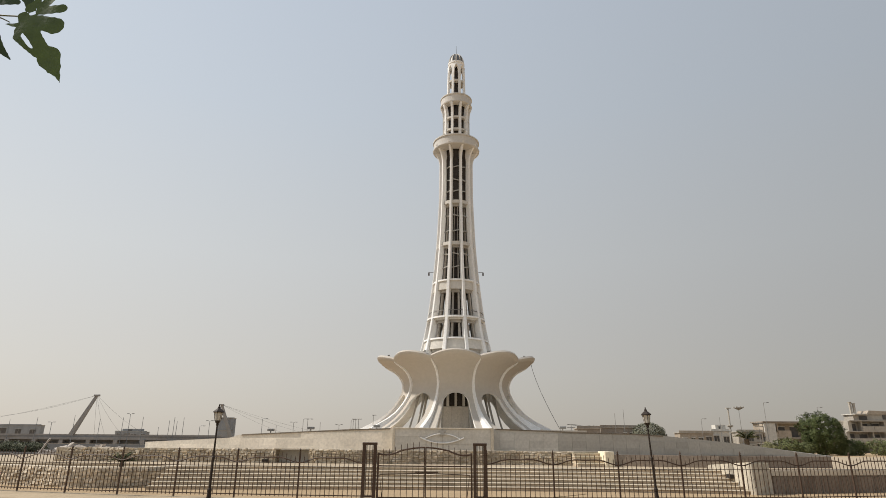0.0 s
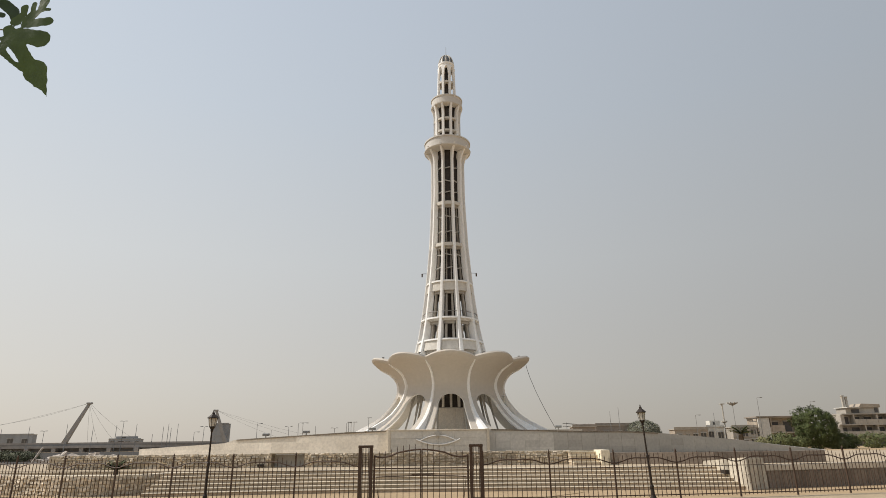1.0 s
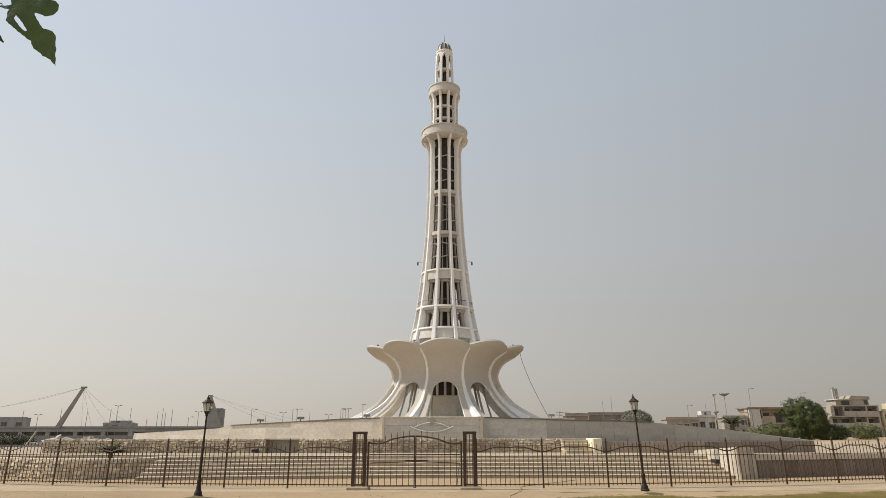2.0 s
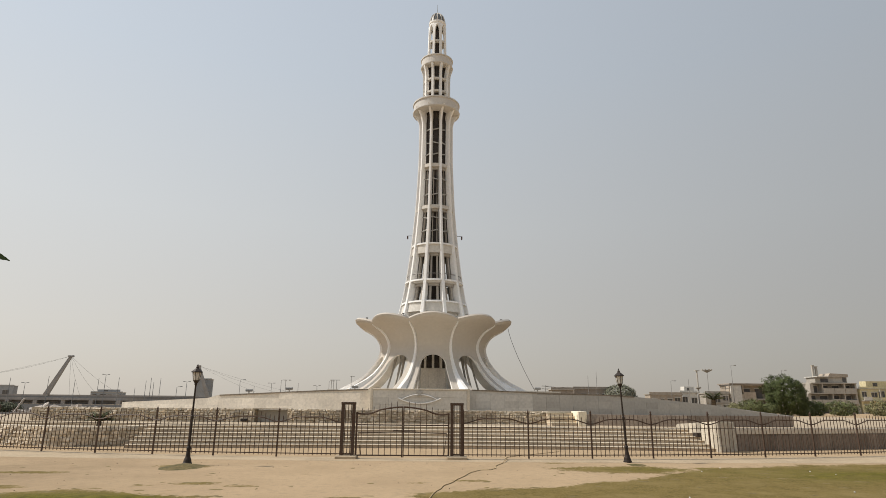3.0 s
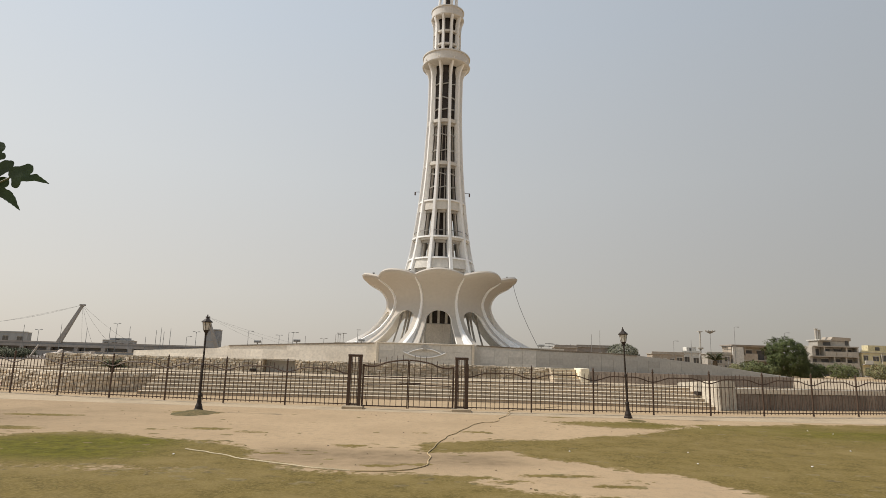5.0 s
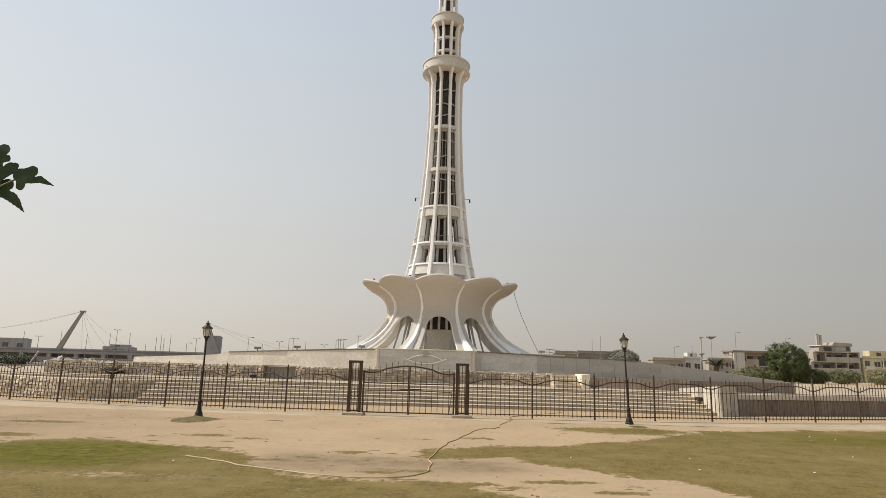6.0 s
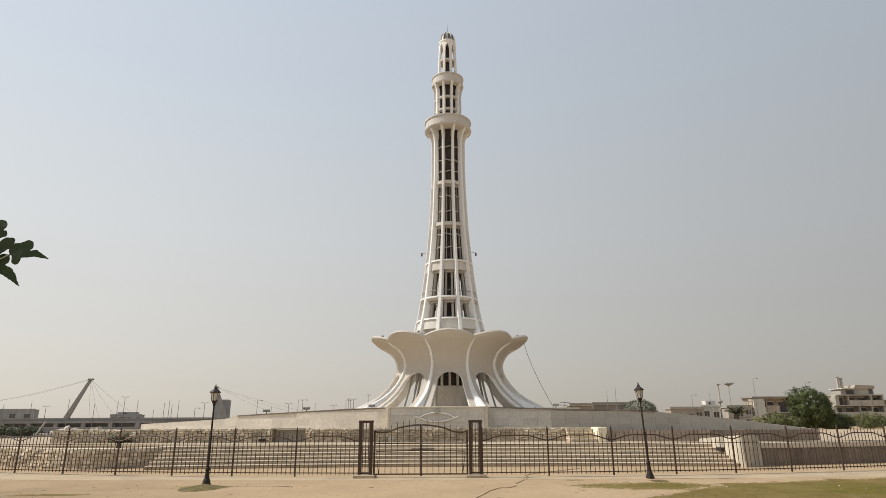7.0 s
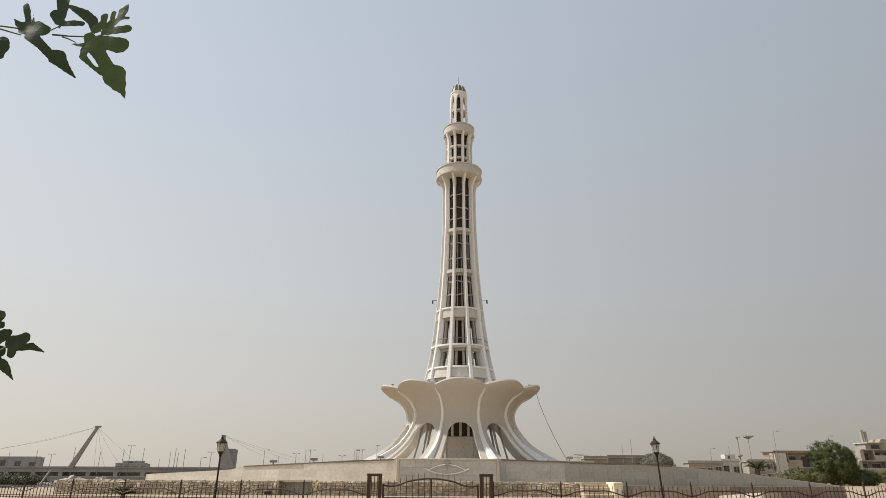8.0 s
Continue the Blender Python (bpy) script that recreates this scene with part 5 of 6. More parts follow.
def glide(pts, n):
    """A smooth line through points."""
    out = []
    p = [Vector((x, y, 0)) for x, y in pts]
    p = [p[0] * 2 - p[1]] + p + [p[-1] * 2 - p[-2]]
    for i in range(1, len(p) - 2):
        for k in range(n):
            t = k / n
            a, b, c, d = p[i - 1], p[i], p[i + 1], p[i + 2]
            out.append(0.5 * ((2 * b) + (c - a) * t + (2 * a - 5 * b + 4 * c - d) * t * t + (3 * b - a - 3 * c + d) * t ** 3))
    return out


line = glide(HOSE_LINE, 6)
hose = thing("garden_hose", "long faded garden hose lying across the sandy ground", "hose")
route = [(v.x + 0.02 * math.sin(i * 0.9), v.y + (0.07 * noise.noise((i * 0.31, 2.0, 0.0)) if v.x < -0.6 else 0.0), (0.045 if 20.0 < v.y < 21.4 else ground_z(v.x, v.y) + 0.009)) for i, v in enumerate(line)]
cut = next(i for i, v in enumerate(line) if v.x < -1.3)
part("pipe", tube(bmesh.new(), route[:cut + 1], 0.012, 6), HOSE, hose, "dusty brown length of hose, shade in its colour", smooth=True)
part("pipe", tube(bmesh.new(), route[cut:], 0.012, 6), HOSE_LIT, hose, "cream length of hose, sunlight in its colour", smooth=True)

rnd = random.Random(11)
LITTER = material("white_litter", (0.72, 0.70, 0.66), 0.7, var=0.1)
PEBBLE = material("brown_clod", (0.17, 0.12, 0.075), 0.95, var=0.3)


def clod(size, seed):
    bm = bmesh.new()
    bmesh.ops.create_icosphere(bm, subdivisions=1, radius=size)
    for v in bm.verts:
        v.co *= 1 + 0.4 * noise.noise(v.co / size + Vector((seed, 0, 0)))
        v.co.z *= 0.55
    return bm


for i, (x, y) in enumerate(((8.7, 18.9), (7.7, 17.9), (11.0, 18.2), (11.3, 17.5), (4.9, 11.6), (2.75, 12.7), (7.1, 11.7), (5.3, 13.0), (12.8, 16.0), (-4.6, 11.0), (9.4, 14.0))):
    o = part("litter", clod(0.021, i), LITTER)
    o.matrix_basis = pose(x, y, ground_z(x, y) + 0.012, 0, 0, 40 * i)
    tagged(o, "small scrap of white litter on the grass", "litter", "scraps of litter")
stones = bmesh.new()
for i in range(190):
    x, y = rnd.uniform(-14, 16), rnd.uniform(8.8, 20)
    if grass_at(x, y) > 0.5:
        continue
    s = rnd.uniform(0.008, 0.03)
    c = [stones.verts.new((x + s * math.cos(a) * rnd.uniform(0.7, 1.3), y + s * math.sin(a) * rnd.uniform(0.7, 1.3), ground_z(x, y) - 0.004)) for a in (0, 1.26, 2.5, 3.77, 5.0)]
    t = stones.verts.new((x, y, ground_z(x, y) + s * 0.7))
    for k in range(5):
        stones.faces.new((c[k], c[(k + 1) % 5], t))
tagged(part("pebbles", stones, PEBBLE), "scattered small brown clods and pebbles", "pebbles", kind="stuff")


def lamp_mound(x, y, rx, ry, h):
    bm = bmesh.new()
    n = 28
    rows = []
    for j in range(7):
        q = j / 6
        rows.append([bm.verts.new((q * rx * math.cos(a) * (1 + 0.18 * noise.noise((math.cos(a) * 2, math.sin(a) * 2, x))), q * ry * math.sin(a), h * (0.5 + 0.5 * math.cos(math.pi * q)) - 0.03)) for a in np.linspace(0, 2 * math.pi, n, endpoint=False)])
    for a, b in zip(rows, rows[1:]):
        for i in range(n):
            bm.faces.new((a[i], a[(i + 1) % n], b[(i + 1) % n], b[i]))
    bmesh.ops.remove_doubles(bm, verts=bm.verts, dist=1e-4)
    o = part("grass_mound", bm, MOUND, None, smooth=True)
    o.matrix_basis = pose(x, y, 0)
    tagged(o, "low olive grass mound round the lamp foot", "mound", kind="structure")


MOUND = material("mound_turf", (0.15, 0.112, 0.045), 0.95, var=0.3, scale=3.0, fine=18.0, tint=(0.075, 0.064, 0.022), bump=0.6)
lamp_mound(-7.1, 18.2, 0.72, 0.95, 0.1)
lamp_mound(6.42, 19.7, 0.5, 0.6, 0.05)

BLADE = [material(n, c, 0.8, var=0.2, scale=1.5, fine=9.0, tint=t) for n, c, t in (("dry_grass", (0.23, 0.18, 0.07), (0.18, 0.14, 0.05)), ("green_grass", (0.15, 0.155, 0.025), (0.10, 0.105, 0.018)))]
blades = ([], []), ([], [])
while len(blades[0][1]) + len(blades[1][1]) < 48000:
    y = 8.2 + 11.5 * rnd.random() ** 1.5
    x = rnd.uniform(-0.85, 0.85) * y
    g = grass_at(x, y)
    if rnd.random() > g - 0.35:
        continue
    lush = green_at(x, y)
    v, f = blades[1 if rnd.random() < lush + 0.1 else 0]
    z0 = ground_z(x, y)
    h, a = z0 + rnd.uniform(0.002, 0.006 + 0.008 * lush), rnd.uniform(0, math.pi)
    dx, dy = 0.004 * math.cos(a), 0.004 * math.sin(a)
    b = len(v)
    v += [(x - dx, y - dy, z0 - 0.005), (x + dx, y + dy, z0 - 0.005), (x + rnd.gauss(0, 0.035), y + rnd.gauss(0, 0.035), h)]
    f.append((b, b + 1, b + 2))
for (v, f), mat, label in zip(blades, BLADE, ("short dry straw-coloured grass blades", "short green watered grass blades")):
    me = bpy.data.meshes.new("grass")
    me.from_pydata(v, [], f)
    me.materials.append(mat)
    tagged(new("grass", me), label, "grass", kind="stuff")

# ragged darker tufts along the edges of the turf and here and there on the sand
TUFT = material("dark_tuft", (0.185, 0.14, 0.058), 0.95, var=0.3, scale=3.0, fine=12.0, tint=(0.12, 0.09, 0.038))
tv, tf = [], []
tufts = 0
while tufts < 330:
    y = 8.9 + 11 * rnd.random() ** 1.2
    x = rnd.uniform(-0.8, 0.85) * y
    g = grass_at(x, y)
    if not (0.15 < g < 0.75 or rnd.random() < (0.14 if g >= 0.75 else 0.04)) or y > 19.6:
        continue
    tufts += 1
    rx, ry, n = rnd.uniform(0.04, 0.24), rnd.uniform(0.03, 0.14), 14
    z = ground_z(x, y)
    b = len(tv)
    tv.append((x, y, z + rnd.uniform(0.006, 0.016)))
    for k in range(n):
        a, q = 2 * math.pi * k / n, rnd.uniform(0.55, 1.15)
        tv.append((x + rx * q * math.cos(a), y + ry * q * math.sin(a), z - 0.004))
        tf.append((b, b + 1 + k, b + 1 + (k + 1) % n))
me = bpy.data.meshes.new("grass")
me.from_pydata(tv, [], tf)
me.materials.append(TUFT)
tagged(new("grass", me), "small flat mats of dark trodden grass on the sand", "grass", kind="stuff")

# overhanging twigs close by
def leaf_material(name, base, tint, glow):
    m = material(name, base, 0.5, var=0.25, scale=18, fine=120, tint=tint, bump=0.2, dist=0.002)
    n, l = m.node_tree.nodes, m.node_tree.links
    b, out = n["Principled BSDF"], n["Material Output"]
    tr, mx = n.new("ShaderNodeBsdfTranslucent"), n.new("ShaderNodeMixShader")
    tr.inputs["Color"].default_value = (*glow, 1)
    mx.inputs[0].default_value = 0.22
    l.new(b.outputs[0], mx.inputs[1])
    l.new(tr.outputs[0], mx.inputs[2])
    l.new(mx.outputs[0], out.inputs["Surface"])
    return m


FIG = leaf_material("fig_leaf_green", (0.03, 0.052, 0.02), (0.018, 0.03, 0.012), (0.05, 0.085, 0.015))
FIG_YOUNG = leaf_material("young_fig_leaf", (0.06, 0.095, 0.025), (0.035, 0.06, 0.016), (0.14, 0.20, 0.03))
TWIG = material("leaf_stalk", (0.10, 0.11, 0.05), 0.6)


def lobed_leaf(parent, chains, y, mat, seed):
    """A lobed leaf with rounded lobes and deep bays: a smooth outline round chains of (x, z, half width), gently cupped."""
    xs = [c[0] for ch in chains for c in ch]
    zs = [c[1] for ch in chains for c in ch]
    pad = max(c[2] for ch in chains for c in ch) * 1.1
    x0, x1, z0, z1 = min(xs) - pad, max(xs) + pad, min(zs) - pad, max(zs) + pad
    cell = max(x1 - x0, z1 - z0) / 90
    gx, gz = np.arange(x0, x1 + cell, cell), np.arange(z0, z1 + cell, cell)
    X, Z = np.meshgrid(gx, gz)
    F = np.full(X.shape, -1.0)
    for ch in chains:
        for (ax, az, ar), (bx, bz, br) in zip(ch, ch[1:]):
            dx, dz = bx - ax, bz - az
            q = np.clip(((X - ax) * dx + (Z - az) * dz) / (dx * dx + dz * dz), 0, 1)
            F = np.maximum(F, ar + (br - ar) * q - np.hypot(X - ax - q * dx, Z - az - q * dz))
    F = F + 0.0003 * pad / 0.01 * np.sin(X * 900 + seed) * np.sin(Z * 800)
    mx, mz = sum(xs) / len(xs), sum(zs) / len(zs)
    size = max(x1 - x0, z1 - z0)
    bm = bmesh.new()
    cache = {}

    def vert(key, x, z):
        if key not in cache:
            d = math.hypot(x - mx, z - mz) / size
            cache[key] = bm.verts.new((x, y + 0.1 * size * d * d + 0.04 * size * noise.noise((x * 2.5 / size, z * 2.5 / size, seed)), z))
        return cache[key]

    for j in range(len(gz) - 1):
        for i in range(len(gx) - 1):
            ring = ((j, i), (j, i + 1), (j + 1, i + 1), (j + 1, i))
            if max(F[k] for k in ring) <= 0:
                continue
            poly = []
            for a, b in zip(ring, ring[1:] + ring[:1]):
                fa, fb = F[a], F[b]
                if fa > 0:
                    poly.append(vert(a, X[a], Z[a]))
                if (fa > 0) != (fb > 0):
                    t = fa / (fa - fb)
                    poly.append(vert((min(a, b), max(a, b)), X[a] + (X[b] - X[a]) * t, Z[a] + (Z[b] - Z[a]) * t))
            if len(set(poly)) > 2:
                bm.faces.new(list(dict.fromkeys(poly)))
    return part("leaf", bm, mat, parent, smooth=True)


def stalk(parent, pts, r):
    return part("stalk", tube(bmesh.new(), pts, r, 6, 0.7), TWIG, parent)


fig_tree = thing("fig_tree", "fig tree with lobed dark green leaves hanging on thin twigs", "tree", (-1.9, 0.1, 0))
stem = bmesh.new()
tube(stem, ((0, 0, -0.1), (0.03, 0.02, 0.8), (0.1, 0.05, 1.7), (0.16, 0.1, 2.7)), 0.07, 10, 0.5)
part("trunk", stem, BARK, fig_tree, smooth=True)
stem_inv = fig_tree.matrix_basis.inverted()


def fig_twig(start, end):
    """A twig of the tree, reached by a thin branch from the trunk."""
    a, b = Vector(start), stem_inv @ Vector(end)
    part("branch", tube(bmesh.new(), [a.lerp(b, q) + Vector((0, 0, 0.06 * math.sin(math.pi * q))) for q in (0, 0.25, 0.5, 0.75, 1)], 0.014, 7, 0.15), BARK, fig_tree)
    t = new("twig")
    t.parent, t.matrix_basis = fig_tree, stem_inv
    return t


twig, twig2 = fig_twig((0.13, 0.08, 2.2), (-0.4031, 0.403, 2.2089)), fig_twig((0.09, 0.05, 1.65), (-0.5853, 0.6040, 1.9287))
stalk(twig, ((-0.4031, 0.403, 2.2089), (-0.3925, 0.403, 2.2066), (-0.3751, 0.403, 2.2035)), 0.0009)
stalk(twig, ((-0.4034, 0.404, 2.2073), (-0.3925, 0.404, 2.2041), (-0.3726, 0.404, 2.1974)), 0.0008)
stalk(twig, ((-0.3431, 0.402, 2.1954), (-0.3293, 0.402, 2.1937), (-0.3144, 0.402, 2.1927)), 0.0008)
stalk(twig, ((-0.334, 0.402, 2.193), (-0.3277, 0.402, 2.1905), (-0.3209, 0.402, 2.1869)), 0.0006)
stalk(twig, ((-0.3458, 0.402, 2.2), (-0.339, 0.402, 2.2043)), 0.0006)
stalk(twig2, ((-0.5853, 0.6040, 1.9287), (-0.5301, 0.6040, 1.9486), (-0.4955, 0.6040, 1.9545), (-0.4791, 0.6040, 1.9623), (-0.4627, 0.6040, 1.9715)), 0.0012)
lobed_leaf(twig, (((-0.3096, 2.1911, 0.0046), (-0.3018, 2.1812, 0.0074), (-0.2947, 2.1705, 0.0054), (-0.2868, 2.1590, 0.0057), (-0.2797, 2.1514, 0.0098), (-0.2745, 2.1430, 0.0063), (-0.2694, 2.1348, 0.0022), (-0.2668, 2.1286, 0.0003)), ((-0.3004, 2.1860, 0.0068), (-0.2869, 2.1828, 0.0071), (-0.2800, 2.1808, 0.0077)), ((-0.2962, 2.1967, 0.0042), (-0.2833, 2.1975, 0.0042), (-0.2777, 2.1983, 0.0042)), ((-0.3050, 2.1999, 0.0049), (-0.3007, 2.2068, 0.0028), (-0.3010, 2.2134, 0.0031)), ((-0.2968, 2.1997, 0.0033), (-0.2933, 2.2096, 0.0021), (-0.2938, 2.2169, 0.0023)), ((-0.2939, 2.2016, 0.0033), (-0.2866, 2.2105, 0.0026), (-0.2854, 2.2180, 0.0045), (-0.2819, 2.2269, 0.0003)), ((-0.2857, 2.2095, 0.0016), (-0.2794, 2.2104, 0.0015)), ((-0.3024, 2.1802, 0.0061), (-0.3125, 2.1823, 0.0021), (-0.3240, 2.1845, 0.0003)), ((-0.3090, 2.1774, 0.0045), (-0.3100, 2.1707, 0.0029), (-0.2997, 2.1601, 0.0017), (-0.2906, 2.1544, 0.0025))), 0.400, FIG_YOUNG, 1)
lobed_leaf(twig, (((-0.3845, 2.2164, 0.0003), (-0.3799, 2.2114, 0.0027), (-0.3712, 2.2055, 0.0067), (-0.3618, 2.2043, 0.0077), (-0.3524, 2.2011, 0.0056)), ((-0.3642, 2.1973, 0.0056), (-0.3515, 2.1862, 0.0039), (-0.3435, 2.1782, 0.0039), (-0.3365, 2.1748, 0.0072), (-0.3278, 2.1650, 0.0032), (-0.3182, 2.1556, 0.0003)), ((-0.3708, 2.2136, 0.0027), (-0.3746, 2.2240, 0.0032), (-0.3775, 2.2307, 0.0027)), ((-0.3658, 2.2125, 0.0013), (-0.3673, 2.2197, 0.0003))), 0.405, FIG, 2)
lobed_leaf(twig, (((-0.3546, 2.2274, 0.0048), (-0.3495, 2.2189, 0.0041), (-0.3433, 2.2155, 0.0030), (-0.3358, 2.2158, 0.0034), (-0.3273, 2.2152, 0.0024)), ((-0.3508, 2.2438, 0.0062), (-0.3491, 2.2332, 0.0055), (-0.3486, 2.2222, 0.0041)), ((-0.3436, 2.2352, 0.0014), (-0.3357, 2.2303, 0.0031), (-0.3270, 2.2253, 0.0048), (-0.3187, 2.2183, 0.0047), (-0.3151, 2.2096, 0.0040)), ((-0.3466, 2.2164, 0.0020), (-0.3473, 2.2111, 0.0007))), 0.411, FIG, 3)
lobed_leaf(twig, (((-0.4011, 2.2004, 0.0075), (-0.3981, 2.1943, 0.0068), (-0.3965, 2.1858, 0.0024)),), 0.417, FIG, 4)
lobed_leaf(twig2, (((-0.4625, 1.9721, 0.0070), (-0.4566, 1.9723, 0.0070), (-0.4495, 1.9762, 0.0062)), ((-0.4582, 1.9679, 0.0054), (-0.4485, 1.9663, 0.0035), (-0.4404, 1.9678, 0.0039), (-0.4265, 1.9620, 0.0004)), ((-0.4606, 1.9678, 0.0046), (-0.4595, 1.9611, 0.0054)),), 0.600, FIG, 5)
lobed_leaf(twig2, (((-0.4990, 1.9655, 0.0109), (-0.4872, 1.9733, 0.0063), (-0.4776, 1.9805, 0.0070), (-0.4731, 1.9825, 0.0047)), ((-0.4953, 1.9718, 0.0070), (-0.4921, 1.9845, 0.0063), (-0.4936, 1.9958, 0.0078), (-0.4884, 2.0010, 0.0070)), ((-0.4913, 1.9902, 0.0047), (-0.4826, 1.9917, 0.0039)),), 0.606, FIG, 6)
lobed_leaf(twig2, (((-0.5047, 1.9565, 0.0079), (-0.4918, 1.9619, 0.0071), (-0.4820, 1.9647, 0.0063)), ((-0.4989, 1.9579, 0.0071), (-0.4853, 1.9558, 0.0055), (-0.4755, 1.9511, 0.0051), (-0.4690, 1.9451, 0.0039), (-0.4602, 1.9355, 0.0004)), ((-0.5089, 1.9765, 0.0111), (-0.5067, 1.9577, 0.0126)),), 0.612, FIG, 7)
# ---- single stones and slabs, last ----
rnd = random.Random(5)


def stone_mesh(w, h, d, seed):
    bm = bmesh.new()
    vs = box(bm, -w / 2, w / 2, 0, d, 0, h)
    rn = random.Random(seed)
    for v in vs:
        if v.co.y < d / 2:
            v.co.x *= rn.uniform(0.82, 0.98)
            v.co.z = h / 2 + (v.co.z - h / 2) * rn.uniform(0.8, 0.98)
            v.co.y += rn.uniform(0, 0.06)
    return bm


def lay(parent, label, cells, stone, joined):
    """Lays courses of uneven stones: single ones where near, the rest joined. cells: (near, width, height, place)."""
    kinds, far, count = {}, bmesh.new(), 0
    for near, w, h, m in cells:
        if near and count < 300:
            count += 1
            key = (round(w / 0.05), round(h / 0.03), rnd.randrange(3))
            if key not in kinds:
                kinds[key] = part("stone", stone_mesh(key[0] * 0.05, h, 0.12, hash(key) % 997), stone, parent, m=m)
            else:
                share(kinds[key], m)
        else:
            vs = box(far, -w / 2, w / 2, 0, 0.12, 0, h)
            for v in vs:
                if v.co.y < 0.06:
                    v.co.x *= rnd.uniform(0.8, 0.97)
                    v.co.z = h / 2 + (v.co.z - h / 2) * rnd.uniform(0.75, 0.97)
                    v.co.y += rnd.uniform(0, 0.06)
                v.co = m @ v.co
    if far.verts:
        tagged(part("stones", far, joined, parent), label, kind="stuff")


def rubble_cells():
    for row in range(6):
        x = -20.1 + 0.07 * row
        while x < 5.7:
            w = rnd.choice((0.1, 0.15, 0.15, 0.2, 0.25, 0.3))
            cx = x + w / 2
            x += w + rnd.uniform(0.01, 0.035)
            if -9.1 < cx < -7.25:
                continue
            yield -5.0 < cx < 3.2, w, rnd.choice((0.06, 0.09, 0.09, 0.12)), pose(cx, 31.38 + rnd.uniform(-0.05, 0.03), 0.79 + 0.112 * row + rnd.uniform(-0.008, 0.008), 0, rnd.uniform(-3, 3), rnd.uniform(-3, 3))


def planter_cells():
    pl = planter_line()
    seg = [0]
    for a, b in zip(pl, pl[1:]):
        seg.append(seg[-1] + math.hypot(b[0] - a[0], b[1] - a[1]))
    xs, ys = [p[0] for p in pl], [p[1] for p in pl]
    for row in range(6):
        s = 0.2 + 0.11 * row
        while s < seg[-1] - 0.3:
            w = rnd.choice((0.15, 0.2, 0.25, 0.3))
            c = s + w / 2
            s += w + rnd.uniform(0.01, 0.03)
            x, y = interp(c, seg, xs), interp(c, seg, ys)
            a = math.atan2(interp(c + 0.1, seg, ys) - y, interp(c + 0.1, seg, xs) - x)
            o = 0.06 + rnd.uniform(-0.025, 0.03)
            yield x > -17.0, w, rnd.choice((0.09, 0.12, 0.12, 0.15)), pose(x + o * math.sin(a), y - o * math.cos(a), 0.135 * row - 0.08, 0, rnd.uniform(-3, 3), math.degrees(a) + rnd.uniform(-4, 4))


lay(rubble, "rough rubble stones farther along the wall", rubble_cells(), WALLSTONE, RUBBLE_FAR)
lay(planter, "rough rubble stones farther along the planter", planter_cells(), RUBBLE, RUBBLE_FAR)

# wing wall stones on its lit side
wk = [part("stone", stone_mesh(0.34 + 0.08 * k, 0.205, 0.05, 50 + k), LITSTONE, wing) for k in range(4)]
wk.append(part("stone", stone_mesh(0.34, 0.12, 0.03, 60), DARKSTONE, wing, "dark weathered stone"))
wused = [False] * 5
ang = math.degrees(math.atan2(24.9 - 27.9, 11.57 - 11.1))
for row in range(6):
    s = 0.06 + 0.12 * (row % 2)
    while s < 2.9:
        k = rnd.randrange(4) if rnd.random() < 0.93 else 4
        w = 0.34 + 0.08 * (k % 4)
        c = s + w / 2
        f = c / 3.04
        if 0.205 * (row + 1) < 1.0 + 0.2 * f and s + w < 3.02:
            lean = 0.055 * (0.2 * row)
            m = pose(11.1 + 0.47 * f - 0.03 + lean, 27.9 - 3.0 * f - 0.008, 0.0 + 0.208 * row, 0, 0, ang)
            if not wused[k]:
                wk[k].matrix_basis, wused[k] = m, True
            else:
                share(wk[k], m)
        s += w + 0.015
wr = part("stone", stone_mesh(0.42, 0.285, 0.06, 70), WEATHERED, wing, "grey weathered stone")
wr_used = False
back_ang = math.degrees(math.atan2(25.75 - 24.9, 12.7 - 11.57))
for row in range(4):
    for c in range(3):
        f = (0.2 + 0.43 * c) / 1.31
        m = pose(11.57 + 1.1 * f + 0.02, 24.9 + 0.85 * f - 0.035 + 0.02 * row, 0.295 * row - 0.02, -3, 0, back_ang)
        if wr_used:
            share(wr, m)
        else:
            wr.matrix_basis, wr_used = m, True
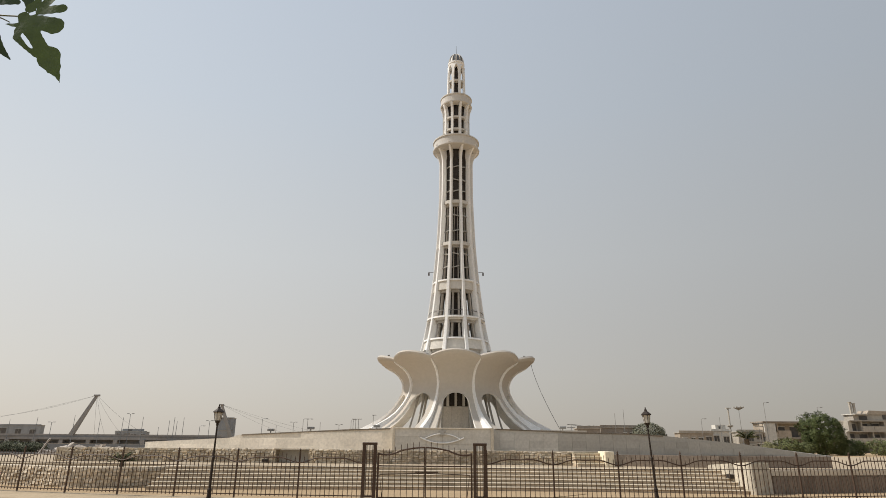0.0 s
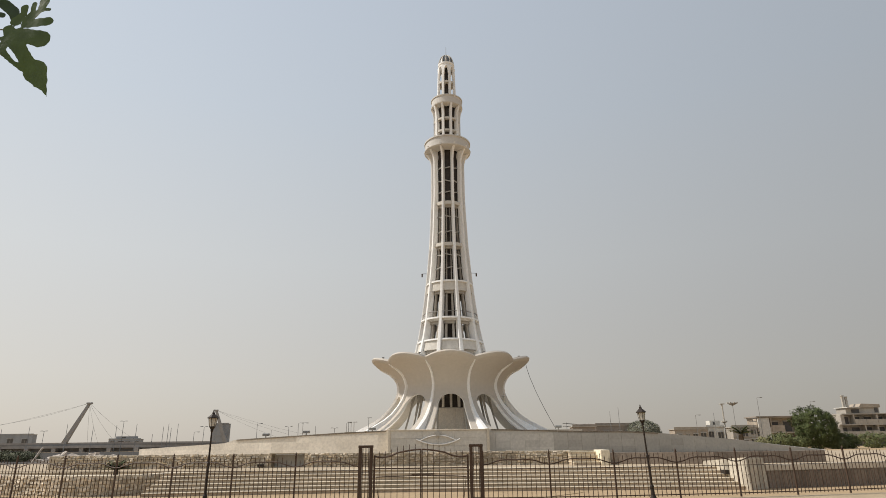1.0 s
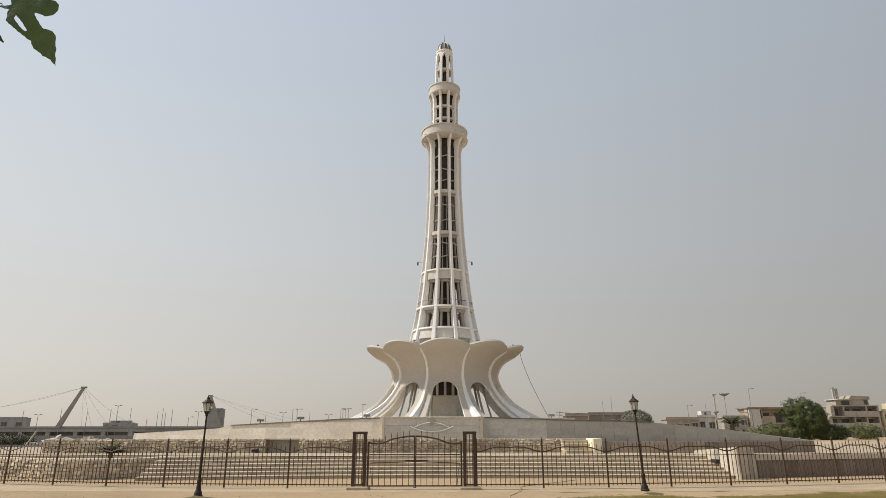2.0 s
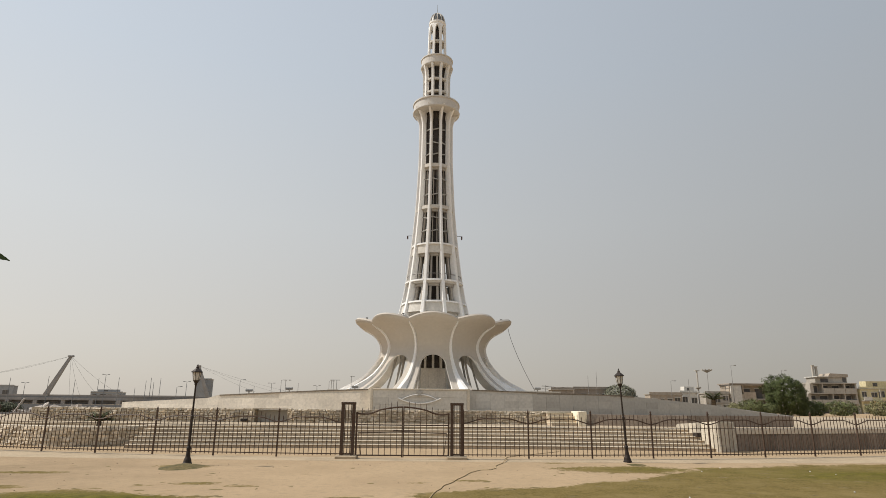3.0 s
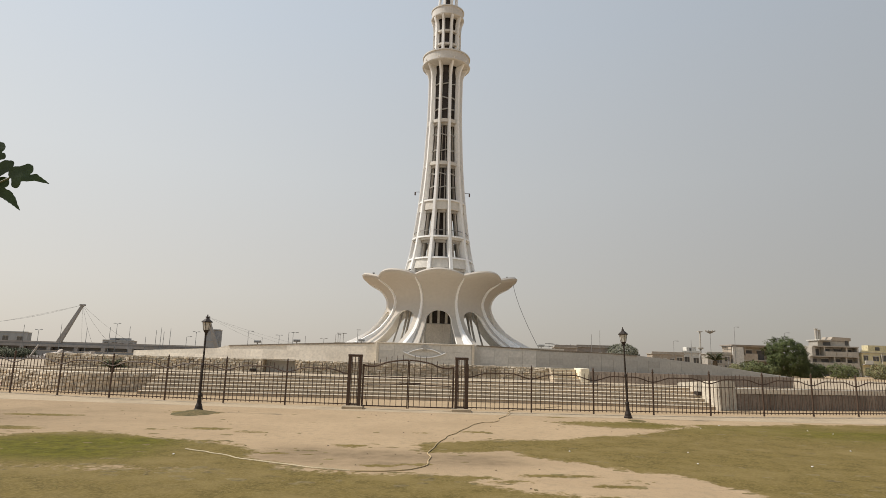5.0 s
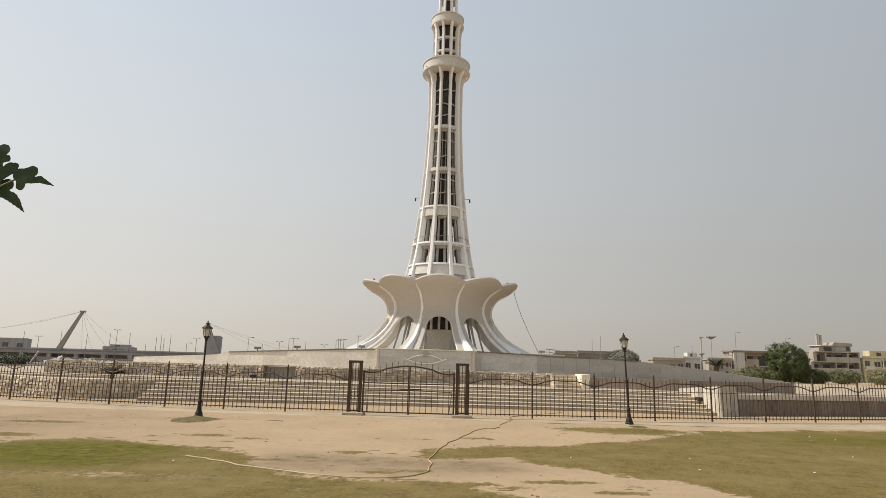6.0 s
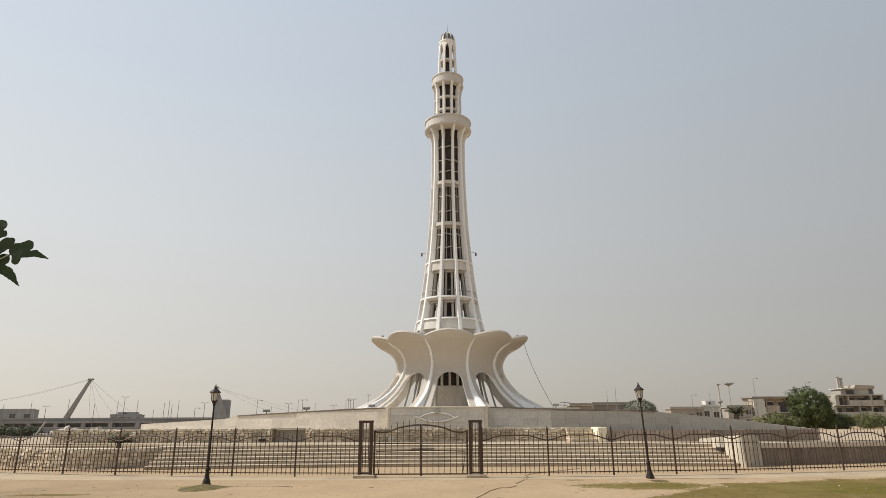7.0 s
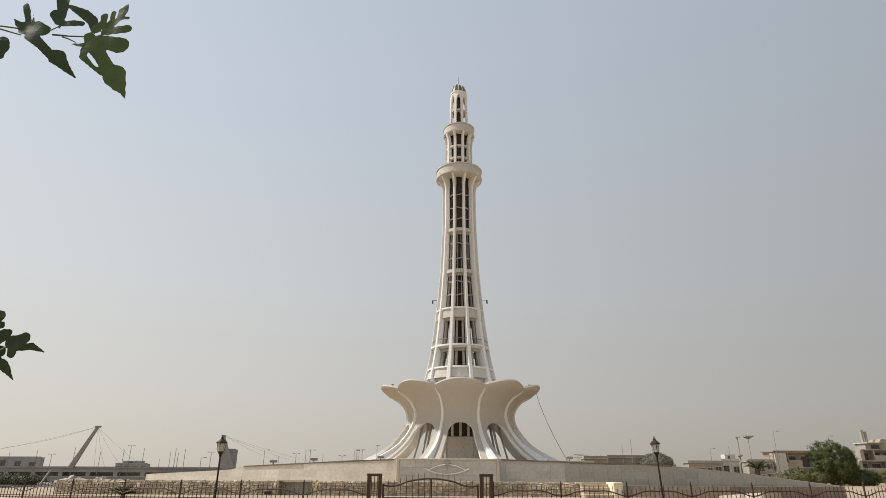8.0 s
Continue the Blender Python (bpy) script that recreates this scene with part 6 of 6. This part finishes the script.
for k in range(5):
    if not wused[k]:
        bpy.data.objects.remove(wk[k])

# upright tiles on the low wall
tk = [part("tile", boxed(-0.16, 0.16, -0.025, 0.02, 0, 0.68 - 0.02 * k, bevel=0.006), TILE, low) for k in range(3)]
tx, ty, first_tile = [p[0] for p in RW], [p[1] for p in RW], set()
x = 12.9
while x < 27:
    k = rnd.randrange(3)
    y = interp(x, tx, ty)
    a = math.atan2(interp(x + 0.2, tx, ty) - y, 0.2)
    m = pose(x, y - 0.012 - rnd.uniform(0, 0.015), -0.04, 0, 0, math.degrees(a))
    if k in first_tile:
        share(tk[k], m)
    else:
        tk[k].matrix_basis = m
        first_tile.add(k)
    x += 0.335 * math.cos(a)

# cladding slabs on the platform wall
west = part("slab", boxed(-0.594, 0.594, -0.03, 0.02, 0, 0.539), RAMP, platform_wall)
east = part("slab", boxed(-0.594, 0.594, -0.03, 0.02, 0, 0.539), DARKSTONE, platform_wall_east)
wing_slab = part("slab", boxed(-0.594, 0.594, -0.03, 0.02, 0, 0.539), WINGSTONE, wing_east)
done = set()
u = -0.495
while u < 0.5:
    y = wing_y(u)
    du = 1.19 / math.hypot(y + 60 * u * u, 60 * u)
    uc = u + du / 2
    yc = wing_y(uc)
    a = math.degrees(math.atan2(60 * uc, yc + 60 * uc * uc))
    for row in range(3):
        z = 0.92 + 0.54 * row
        if z + 0.55 < min(wing_top(u), wing_top(u + du)) and not -0.103 < uc < 0.063:
            m = pose(uc * yc, yc - 0.01 - rnd.uniform(0, 0.004), z, 0, 0, a)
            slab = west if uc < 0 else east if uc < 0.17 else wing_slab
            if slab not in done:
                slab.matrix_basis = m
                done.add(slab)
            else:
                share(slab, m)
    u += du

# facing slabs of the projecting block
face = part("slab", boxed(-0.615, 0.615, -0.012, 0.02, 0, 0.555, bevel=0.005), PLAT, block, m=pose(-4.13, 49.185, 1.1))
for row in range(3):
    for col in range(6):
        if row or col:
            share(face, pose(-4.13 + 1.245 * col, 49.185 - rnd.uniform(0, 0.006), 1.1 + 0.565 * row))
